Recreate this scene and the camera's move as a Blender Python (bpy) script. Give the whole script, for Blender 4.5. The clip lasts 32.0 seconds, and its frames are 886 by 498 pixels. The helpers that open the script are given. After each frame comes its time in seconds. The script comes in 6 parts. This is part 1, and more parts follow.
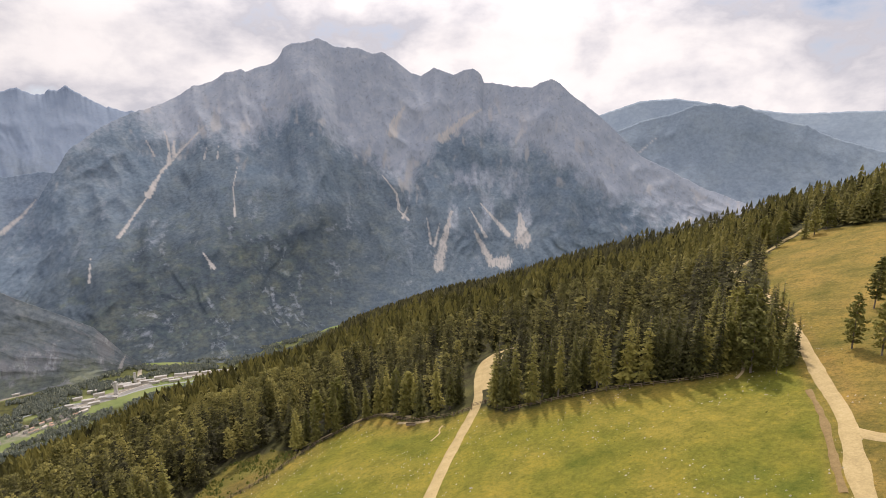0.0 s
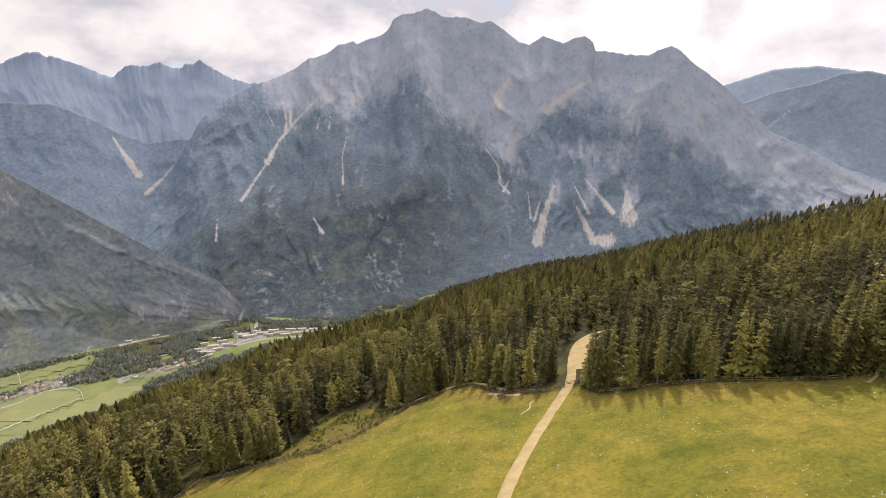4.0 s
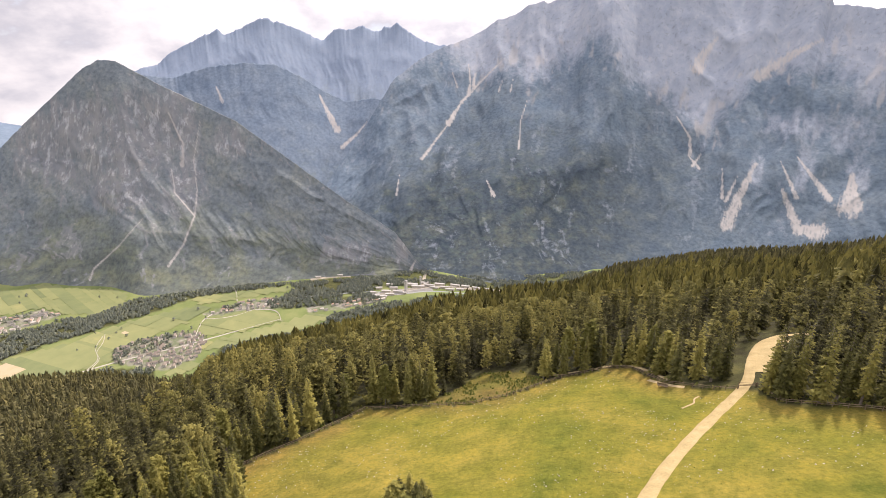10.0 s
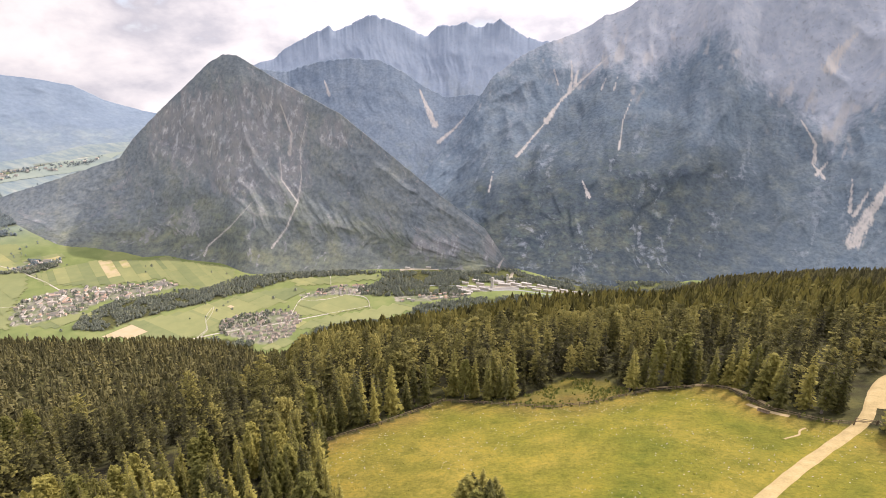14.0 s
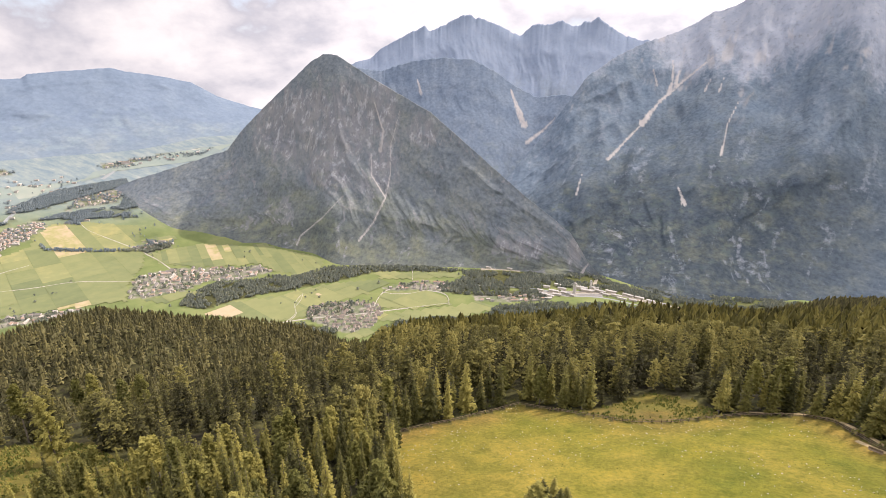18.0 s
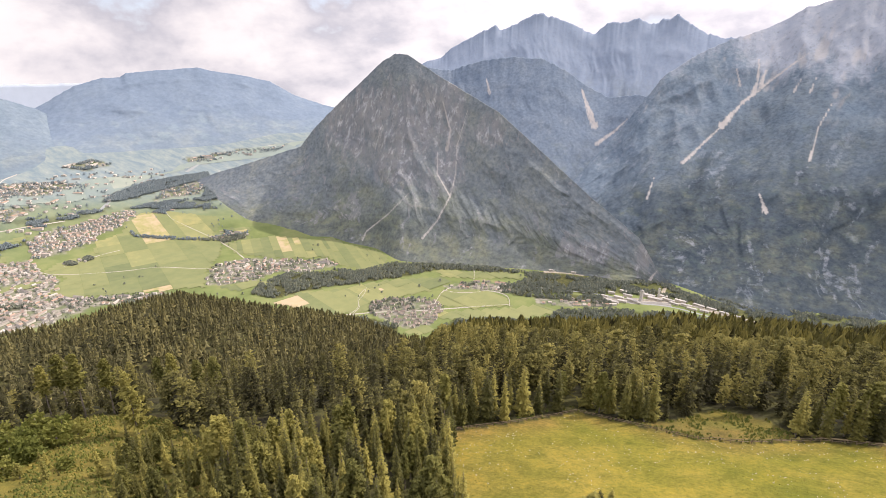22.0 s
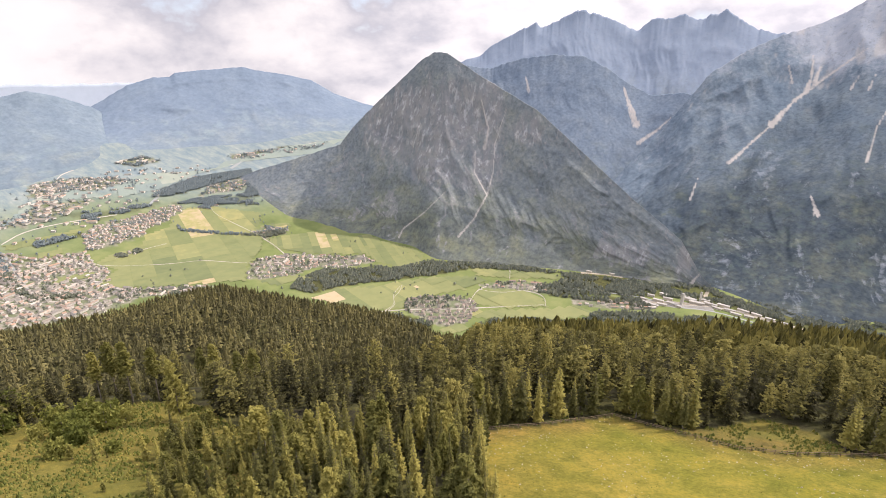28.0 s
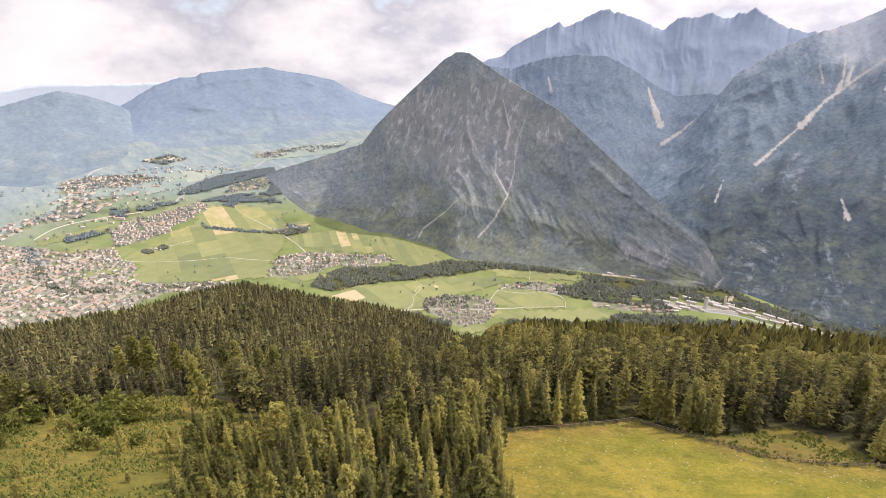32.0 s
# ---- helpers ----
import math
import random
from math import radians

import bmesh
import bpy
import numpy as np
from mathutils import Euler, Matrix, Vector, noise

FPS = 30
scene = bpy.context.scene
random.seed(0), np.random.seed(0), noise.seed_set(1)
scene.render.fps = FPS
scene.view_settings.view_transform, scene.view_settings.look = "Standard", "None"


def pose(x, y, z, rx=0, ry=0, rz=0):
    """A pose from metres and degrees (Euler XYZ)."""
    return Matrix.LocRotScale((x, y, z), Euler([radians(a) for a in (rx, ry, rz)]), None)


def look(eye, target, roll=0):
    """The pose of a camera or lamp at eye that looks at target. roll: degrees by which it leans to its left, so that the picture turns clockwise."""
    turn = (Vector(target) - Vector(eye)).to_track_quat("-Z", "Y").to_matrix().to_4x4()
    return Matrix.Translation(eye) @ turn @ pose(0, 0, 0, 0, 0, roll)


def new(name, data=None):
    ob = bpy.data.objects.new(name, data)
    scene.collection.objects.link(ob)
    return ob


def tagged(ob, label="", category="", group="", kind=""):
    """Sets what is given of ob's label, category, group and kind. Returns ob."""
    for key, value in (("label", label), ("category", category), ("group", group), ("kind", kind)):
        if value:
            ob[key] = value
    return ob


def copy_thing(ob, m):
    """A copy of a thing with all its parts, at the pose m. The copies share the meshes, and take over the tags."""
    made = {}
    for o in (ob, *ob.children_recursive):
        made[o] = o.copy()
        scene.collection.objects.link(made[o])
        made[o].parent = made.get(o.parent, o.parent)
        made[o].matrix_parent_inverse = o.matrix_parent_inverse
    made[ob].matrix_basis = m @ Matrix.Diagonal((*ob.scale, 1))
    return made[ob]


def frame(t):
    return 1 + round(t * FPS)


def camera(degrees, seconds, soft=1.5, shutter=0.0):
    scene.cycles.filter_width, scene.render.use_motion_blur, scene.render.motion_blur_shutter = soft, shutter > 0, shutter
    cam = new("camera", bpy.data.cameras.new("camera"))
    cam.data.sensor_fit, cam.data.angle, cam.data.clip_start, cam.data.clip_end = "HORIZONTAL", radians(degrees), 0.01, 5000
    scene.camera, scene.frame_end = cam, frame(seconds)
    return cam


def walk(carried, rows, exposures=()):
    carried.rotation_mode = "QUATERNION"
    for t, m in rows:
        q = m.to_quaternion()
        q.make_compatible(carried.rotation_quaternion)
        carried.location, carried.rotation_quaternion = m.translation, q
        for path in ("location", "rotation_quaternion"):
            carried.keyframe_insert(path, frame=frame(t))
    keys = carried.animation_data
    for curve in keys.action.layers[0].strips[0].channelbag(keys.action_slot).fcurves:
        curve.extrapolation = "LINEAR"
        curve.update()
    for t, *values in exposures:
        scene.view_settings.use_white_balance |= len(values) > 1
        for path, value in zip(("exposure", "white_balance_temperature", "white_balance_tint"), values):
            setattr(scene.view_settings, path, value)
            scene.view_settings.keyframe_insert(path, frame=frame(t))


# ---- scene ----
# The place lies round a hovering camera. Its height is z = 55; the hillside falls away
# towards a wide valley with limestone mountains on the far side.
EYE = Vector((0.0, 0.0, 55.0))
cam = camera(79.18, 32.0, soft=0.6)


def bearing(az, el=0.0):
    """A unit way from degrees to the left of +y and degrees up."""
    a, e = radians(az), radians(el)
    return Vector((-math.sin(a) * math.cos(e), math.cos(a) * math.cos(e), math.sin(e)))


# seconds, degrees to the left, degrees up, roll
TURNS = [
    (0, -25.93, -12.97, -0.30), (0.5, -25.59, -12.98, -0.34), (1, -25.06, -12.98, -0.29), (1.5, -24.15, -12.91, -0.30), (2, -22.68, -12.94, -0.22),
    (2.5, -20.88, -12.98, -0.24), (4.5, -13.03, -17.50, -0.17), (5, -10.96, -19.02, 0.02), (5.5, -9.04, -19.31, 0.04), (6, -7.11, -19.40, 0.01),
    (6.5, -5.39, -19.38, -0.08), (7, -3.88, -19.33, -0.04), (8, -1.31, -19.31, 0.03), (9, 1.08, -19.35, 0.07), (10, 3.50, -19.41, -0.01),
    (11, 5.94, -19.48, 0.02), (12, 8.43, -19.58, 0.14), (13, 10.97, -19.69, 0.24), (14, 13.54, -19.80, 0.34), (14.5, 14.85, -19.82, 0.36),
    (16.5, 19.47, -19.86, 0.38), (17, 20.60, -19.86, 0.40), (18, 22.86, -19.90, 0.32), (19, 25.08, -19.89, 0.34), (20, 27.29, -19.87, 0.25),
    (20.5, 28.32, -19.87, 0.12), (21, 29.05, -19.93, 0.16), (22, 29.96, -19.98, 0.12), (23, 30.78, -20.00, 0.04), (24, 31.56, -19.99, -0.13),
    (25, 32.20, -20.04, -0.10), (25.5, 32.56, -20.07, -0.16), (27.5, 33.79, -20.09, -0.28), (28, 34.04, -20.14, -0.28), (29, 34.54, -20.10, -0.30),
    (30, 35.10, -20.14, -0.32), (31, 35.70, -20.17, -0.42), (32, 36.30, -20.13, -0.39),
]
walk(cam, [(t, look(EYE, EYE + bearing(a, e) * 10, roll)) for t, a, e, roll in TURNS], [(0, 0.0, 6500, 17), (2.5, 0.05, 6500, 17), (4.5, 0.10, 6500, 19), (5.2, 0.22, 6500, 20), (6.2, 0.42, 6500, 20), (32, 0.38, 6400, 19)])

# ---- sky and sun ----
SUN_AZ, SUN_EL = -33.0, 47.0


def node(tree, kind, at=(0, 0), **values):
    n = tree.nodes.new(kind)
    n.location = at
    for key, value in values.items():
        if key in n.inputs:
            n.inputs[key].default_value = value
    return n


def ramp(tree, stops, mode="LINEAR"):
    n = tree.nodes.new("ShaderNodeValToRGB")
    n.color_ramp.interpolation = mode
    while len(n.color_ramp.elements) < len(stops):
        n.color_ramp.elements.new(0.5)
    for e, (at, c) in zip(n.color_ramp.elements, stops):
        e.position = at
        e.color = (*c, 1) if isinstance(c, tuple) else (c, c, c, 1)
    return n


world = bpy.data.worlds.new("sky")
scene.world = world
world.use_nodes = True
wt = world.node_tree
wt.nodes.clear()
sky = wt.nodes.new("ShaderNodeTexSky")
sky.sky_type = "NISHITA"
sky.sun_disc = False
sky.sun_elevation = radians(SUN_EL)
sky.sun_rotation = radians(SUN_AZ)
sky.altitude = 1700
sky_light = node(wt, "ShaderNodeBackground", Strength=0.10)
cloud_light = wt.nodes.new("ShaderNodeBackground")
where = wt.nodes.new("ShaderNodeTexCoord")
spread = node(wt, "ShaderNodeMapping")
spread.inputs["Scale"].default_value = (2.0, 2.0, 3.4)
spread.inputs["Location"].default_value = (0.4, 0.0, 0.3)
bank = node(wt, "ShaderNodeTexNoise", Scale=2.1, Detail=11.0, Roughness=0.55, Distortion=0.1)
cover = ramp(wt, [(0.30, 0.25), (0.42, 1.0)])
shade = ramp(wt, [(0.34, (0.68, 0.72, 0.79)), (0.43, (0.60, 0.60, 0.63)), (0.50, (0.80, 0.78, 0.775)), (0.57, (0.96, 0.925, 0.885)), (0.70, (1.05, 1.0, 0.95))])
# Brighter cloud towards the sun; overhead, unseen cloud is brightened to add fill light.
height = wt.nodes.new("ShaderNodeSeparateXYZ")
lift = node(wt, "ShaderNodeMapRange")
for key, value in (("From Min", 0.15), ("From Max", 0.75), ("To Min", 1.0), ("To Max", 2.3)):
    lift.inputs[key].default_value = value
mix = wt.nodes.new("ShaderNodeMixShader")
out = wt.nodes.new("ShaderNodeOutputWorld")
wt.links.new(where.outputs["Generated"], spread.inputs["Vector"])
wt.links.new(where.outputs["Generated"], height.inputs["Vector"])
wt.links.new(height.outputs["Z"], lift.inputs["Value"])
toward = wt.nodes.new("ShaderNodeVectorMath")
toward.operation = "DOT_PRODUCT"
toward.inputs[1].default_value = bearing(SUN_AZ, 0.0)
wt.links.new(where.outputs["Generated"], toward.inputs[0])
glow = node(wt, "ShaderNodeMapRange")
for key, value in (("From Min", 0.1), ("From Max", 1.0), ("To Min", 0.80), ("To Max", 1.06)):
    glow.inputs[key].default_value = value
wt.links.new(toward.outputs["Value"], glow.inputs["Value"])
strength = node(wt, "ShaderNodeMath")
strength.operation = "MULTIPLY"
wt.links.new(lift.outputs["Result"], strength.inputs[0])
wt.links.new(glow.outputs["Result"], strength.inputs[1])
wt.links.new(strength.outputs[0], cloud_light.inputs["Strength"])
wt.links.new(spread.outputs["Vector"], bank.inputs["Vector"])
wt.links.new(bank.outputs["Fac"], cover.inputs["Fac"])
wt.links.new(bank.outputs["Fac"], shade.inputs["Fac"])
wt.links.new(sky.outputs["Color"], sky_light.inputs["Color"])
wt.links.new(shade.outputs["Color"], cloud_light.inputs["Color"])
wt.links.new(cover.outputs["Color"], mix.inputs[0])
wt.links.new(sky_light.outputs[0], mix.inputs[1])
wt.links.new(cloud_light.outputs[0], mix.inputs[2])
wt.links.new(mix.outputs[0], out.inputs["Surface"])

sun = new("sun", bpy.data.lights.new("sun", "SUN"))
sun.data.energy, sun.data.angle, sun.data.color = 4.0, radians(0.7), (1.0, 0.89, 0.72)
sun.matrix_world = look(bearing(SUN_AZ, SUN_EL) * 400, (0, 0, 0))

# ---- materials ----
def material(name, stops, scale=1.0, rough=0.9, fine=8.0, bump=0.4, depth=0.3, tint="", spec=0.2, wide=None):
    """A mottled surface: a ramp of colours over noise at two sizes, with relief. tint: a mesh attribute that shifts it."""
    m = bpy.data.materials.new(name)
    m.use_nodes = True
    t = m.node_tree
    b = t.nodes["Principled BSDF"]
    b.inputs["Roughness"].default_value = rough
    b.inputs["Specular IOR Level"].default_value = spec
    place = t.nodes.new("ShaderNodeNewGeometry")
    one = node(t, "ShaderNodeTexNoise", Scale=scale, Detail=6.0, Roughness=0.6)
    two = node(t, "ShaderNodeTexNoise", Scale=scale * fine, Detail=4.0, Roughness=0.6)
    t.links.new(place.outputs["Position"], one.inputs["Vector"])
    t.links.new(place.outputs["Position"], two.inputs["Vector"])
    add = node(t, "ShaderNodeMath")
    add.operation = "MULTIPLY_ADD"
    add.inputs[1].default_value = 0.45
    t.links.new(two.outputs["Fac"], add.inputs[0])
    half = node(t, "ShaderNodeMath")
    half.operation = "MULTIPLY"
    half.inputs[1].default_value = 0.55
    t.links.new(one.outputs["Fac"], half.inputs[0])
    t.links.new(half.outputs[0], add.inputs[2])
    level = add
    if tint:
        a = t.nodes.new("ShaderNodeAttribute")
        a.attribute_name = tint
        level = node(t, "ShaderNodeMath")
        level.operation = "MULTIPLY_ADD"
        level.inputs[1].default_value = 0.5
        t.links.new(a.outputs["Fac"], level.inputs[0])
        less = node(t, "ShaderNodeMath")
        less.operation = "MULTIPLY_ADD"
        less.inputs[1].default_value, less.inputs[2].default_value = 0.5, 0.0
        t.links.new(add.outputs[0], less.inputs[0])
        t.links.new(less.outputs[0], level.inputs[2])
    c = ramp(t, stops)
    t.links.new(level.outputs[0], c.inputs["Fac"])
    t.links.new(c.outputs["Color"], b.inputs["Base Color"])
    if bump:
        n = node(t, "ShaderNodeBump", Strength=bump, Distance=depth)
        t.links.new(add.outputs[0], n.inputs["Height"])
        t.links.new(n.outputs["Normal"], b.inputs["Normal"])
    m["colour"], m["level"] = c.name, level.name
    return m


def smooth(v, a, b):
    v = np.clip((np.asarray(v, float) - a) / (b - a), 0, 1)
    return v * v * (3 - 2 * v)


def lattice(x, y, seed):
    """Smooth value noise on the plane, 0 to 1, for arrays."""
    rng = np.random.RandomState(seed)
    table = rng.rand(256, 256)
    xi, yi = np.floor(x).astype(int), np.floor(y).astype(int)
    u, v = x - xi, y - yi
    u, v = u * u * (3 - 2 * u), v * v * (3 - 2 * v)
    a, b = table[xi % 256, yi % 256], table[(xi + 1) % 256, yi % 256]
    c, d = table[xi % 256, (yi + 1) % 256], table[(xi + 1) % 256, (yi + 1) % 256]
    return (a * (1 - u) + b * u) * (1 - v) + (c * (1 - u) + d * u) * v


def cloudy(x, y, seed, octaves=5, gain=0.5):
    total, weight, size = 0, 1.0, 0
    for n in range(octaves):
        total = total + weight * lattice(x * 2**n + 7.3 * n, y * 2**n - 3.1 * n, seed + n)
        size += weight
        weight *= gain
    return total / size


def ridged(x, y, seed, octaves=5, gain=0.55):
    total, weight, size = 0, 1.0, 0
    for n in range(octaves):
        total = total + weight * (1 - np.abs(2 * lattice(x * 2**n + 5.1 * n, y * 2**n + 1.7 * n, seed + n) - 1))
        size += weight
        weight *= gain
    return total / size


# ---- the lie of the land ----
# Degrees to the left; slope from the eye to the tree tops on the skyline; its distance.
BROWS = np.array([(-95, -0.02, 420), (-75, -0.03, 420), (-65.3, -0.06, 420), (-59, -0.095, 450), (-52.4, -0.144, 540), (-47.4, -0.185, 640),
                  (-39.1, -0.234, 760), (-31.9, -0.279, 860), (-23.8, -0.314, 1000), (-15.5, -0.36, 1080), (-10.5, -0.41, 900),
                  (-6.5, -0.425, 470), (4.9, -0.462, 420), (15.8, -0.505, 400), (25.9, -0.516, 400), (31, -0.545, 480),
                  (33.9, -0.556, 700), (39.3, -0.507, 900), (50.9, -0.447, 920), (58.4, -0.398, 920), (64, -0.402, 900),
                  (70.7, -0.41, 880), (79.2, -0.392, 860), (100, -0.38, 850)])
FLOOR, NEAR, TREE = 850.0, 200.0, 20.0


# Far floor is shortened and raised along sight lines to fit the camera's view.
def flat(r):
    """The slope from the eye to the valley floor, which is drawn together towards the horizon."""
    far = 2600 - 3000 * np.log(np.clip(1 - (np.asarray(r, float) - 2600) / 1900, 0.277, 1))
    return -FLOOR / np.where(np.asarray(r) > 2600, far, r)


def land(x, y):
    """The ground's height at x, y."""
    x, y = np.asarray(x, float), np.asarray(y, float)
    r = np.maximum(np.hypot(x, y), 1.0)
    az = np.degrees(np.arctan2(-x, y))
    down = r * np.cos(np.radians(az - 30))
    plane = -55 - 0.36 * down
    s, brow = np.interp(az, BROWS[:, 0], BROWS[:, 1]), np.interp(az, BROWS[:, 0], BROWS[:, 2])
    end = s * brow - TREE + 5 * smooth(-az, 35, 50)
    start = -55 - 0.36 * NEAR * np.cos(np.radians(az - 30))
    k = (r - NEAR) / (brow - NEAR)
    hill = np.where(r < NEAR, plane, start + (end - start) * k)
    # The hollow between the near slope and the wooded hill.
    hill = hill - 92 * smooth(az, 27, 44) * smooth(k, -0.03, 0.17) * smooth(k, 0.95, 0.5)
    over = np.maximum(r - brow, 0)
    hill = np.where(r > brow, end + (end - start) / (brow - NEAR) * over - 0.55 * over * smooth(over, 0, 150), hill)
    behind = smooth(np.abs(az), 92, 125)
    rise = np.where(down > -700, plane, -55 + 0.36 * 700 - 0.1 * (-700 - down))
    hill = hill * (1 - behind) + np.where(r < 1200, rise, rise) * behind
    hill = hill + smooth(r, 180, 500) * 14 * (cloudy(x / 130, y / 130, 3, 3) - 0.5) * (1 - smooth(r, 700, 1100))
    hill = hill + smooth(r, 20, 60) * 0.9 * (cloudy(x / 16, y / 16, 11, 3) - 0.5)
    low = r * flat(r)
    return np.maximum(hill, low) + 55


def at(az, r, up=0.0):
    x, y = -np.sin(np.radians(az)) * r, np.cos(np.radians(az)) * r
    return float(x), float(y), float(land(x, y)) + up


def inside(x, y, loop):
    hit = np.zeros(np.shape(x), bool)
    for (ax, ay), (bx, by) in zip(loop, loop[1:] + loop[:1]):
        cross = ((ay > y) != (by > y)) & (x < (bx - ax) * (y - ay) / ((by - ay) or 1e-9) + ax)
        hit ^= cross
    return hit


def plan(pairs):
    return [(-math.sin(radians(a)) * r, math.cos(radians(a)) * r) for a, r in pairs]


def off_line(x, y, line):
    """The distance from a broken line, for arrays."""
    best = np.full(np.shape(x), 1e9)
    for (ax, ay), (bx, by) in zip(line, line[1:]):
        dx, dy = bx - ax, by - ay
        k = np.clip(((x - ax) * dx + (y - ay) * dy) / (dx * dx + dy * dy), 0, 1)
        best = np.minimum(best, np.hypot(x - ax - k * dx, y - ay - k * dy))
    return best


def drawn(R):
    """Metres out on the unshortened floor to metres out in the drawn-together valley."""
    R = np.asarray(R, float)
    return np.where(R > 2600, 2600 + 1900 * (1 - np.exp(-(R - 2600) / 3000)), R)


def low(az, el):
    """A place on the valley floor, by degrees to the left and degrees down, in unshortened metres."""
    R = FLOOR / np.tan(np.radians(-np.asarray(el, float)))
    return -np.sin(np.radians(az)) * R, np.cos(np.radians(az)) * R


def laid(X, Y):
    """Unshortened plan to drawn plan."""
    R = np.hypot(X, Y)
    k = drawn(R) / R
    return X * k, Y * k, k


def lines(pairs):
    return [tuple(float(v) for v in laid(*low(a, e))[:2]) for a, e in pairs]


def region(pairs):
    """An outline on the valley floor in unshortened metres."""
    return [tuple(float(v) for v in low(a, e)) for a, e in pairs]


def grid_mesh(name, points, rows, cols, mat, ring=False):
    m = bpy.data.meshes.new(name)
    i = np.arange((rows - 1) * cols if ring else (rows - 1) * (cols - 1))
    width = cols if ring else cols - 1
    a = (i // width) * cols + i % width
    b = (i // width) * cols + (i % width + 1) % cols
    quads = np.stack([a, b, b + cols, a + cols], 1)
    m.from_pydata(points.reshape(-1, 3), [], quads)
    m.materials.append(mat)
    m.polygons.foreach_set("use_smooth", np.ones(len(quads), bool))
    return m


def mask(m, name, values):
    a = m.attributes.new(name, "FLOAT", "POINT")
    a.data.foreach_set("value", np.asarray(values, np.float32).ravel())


# Plan of the pasture: degrees to the left and metres out.
FENCE = plan([(-55, 135), (-46, 135), (-40, 135), (-33, 134), (-30, 144), (-26.9, 141), (-22.3, 146), (-18.5, 161), (-16, 162), (-11, 155),
              (-4.1, 140), (0.2, 136), (6, 140), (13.2, 147), (20.5, 133), (29, 124)])
PASTURE = FENCE + plan([(29, 100), (24, 60), (20, 20), (150, 60), (-120, 120), (-92, 330), (-80, 330), (-70, 318), (-64, 322), (-60.5, 335), (-58.3, 300), (-57, 262), (-58.5, 226), (-58, 180), (-57, 150)])
GATE = FENCE[4]
BEND = plan([(-29.5, 148), (-31.6, 148), (-33.2, 165), (-34.6, 188), (-37.5, 200), (-37.5, 211), (-29.5, 208)])
TRACK = plan([(-12, 40), (-18, 60), (-21.2, 76), (-22.9, 89), (-24.4, 99.5), (-26.2, 113), (-28.1, 127), (-29.7, 143), (-30, 152), (-29.9, 164), (-29.9, 176), (-30.3, 188), (-31.2, 198), (-33, 203), (-36, 205)])
UPPER = plan([(-75, 62), (-71, 74), (-68, 87), (-66.6, 100), (-65.7, 112), (-63.8, 127), (-61.9, 148), (-60, 180), (-57, 226), (-55.2, 252), (-55, 266), (-56.6, 286), (-59.1, 320), (-60.4, 346)])
GLADE = plan([(67.5, 173), (60.6, 156), (61.7, 140), (66.3, 137), (69.1, 127), (71.5, 122), (72.5, 108), (74, 90), (82.3, 80), (90.8, 107), (88.4, 164), (83.7, 164), (80.5, 170), (76.8, 167)])
CITY = [(79.6, -14.2), (77.6, -15), (75.4, -15.6), (73.1, -16.6), (69.5, -16.8), (69, -17.9), (67.4, -19.3), (68.7, -19.9), (65.9, -21), (66.1, -21.9), (69.8, -22.4), (74.4, -22.1), (77.7, -21.9), (81.6, -21.6)]
SUBURB = [(69.5, -16.8), (69.4, -15.2), (68.4, -14.6), (65.2, -14.3), (61.5, -13.6), (60.7, -14), (62.3, -15.1), (64.4, -15.6), (64.5, -16.1), (66.5, -16.5)]
WORKS = [(73.3, -13.8), (74.9, -13.7), (77.4, -14.4), (78.9, -14.3), (78.7, -13.5), (75.6, -13.2), (73, -12.7), (72.1, -12), (67.7, -12.2), (69.2, -12.9)]
OUTSKIRTS = [(72.6, -11.4), (72.2, -10.5), (70.4, -10.2), (66, -10.5), (63.7, -11.2), (66.6, -11.3), (70.1, -11.8)]
VILLAGE_STREET = [(55.5, -20.9), (54.6, -20), (52.9, -19.7), (50.4, -19.8), (48, -20.2), (43, -20.6), (41.7, -21.3), (45.6, -21.8), (48.7, -21.4), (50.9, -22), (54.3, -22), (55.8, -21.7)]
VILLAGE_FIELDS = [(54.5, -17.2), (53.4, -16.7), (50.9, -17.1), (51.1, -17.6), (53.4, -17.9)]
VILLAGE_CHURCH = [(38.7, -25.6), (35.9, -25.1), (33.3, -25.2), (31.2, -25.3), (29.8, -26.3), (31.5, -28.1), (34.5, -28.4), (36.6, -27.4), (38.5, -26.7)]
VILLAGE_RIVER = [(30, -24), (27.8, -23.6), (24.9, -23.3), (22, -23.5), (21.6, -24.5), (24.8, -24.3), (28.7, -24.4)]
VILLAGE_WOOD = [(59.1, -13.1), (58.2, -12.3), (54.8, -11.6), (54.2, -12.2), (55, -12.9), (57.2, -12.9)]
SPRAWL = [(74.9, -13.7), (72.8, -11.6), (70.4, -10.4), (65.9, -10), (58.4, -10.2), (56.4, -10.8), (62.3, -12), (62.5, -13.1), (66.1, -13.8), (69.1, -14.5), (72.9, -15.6), (76, -15)]
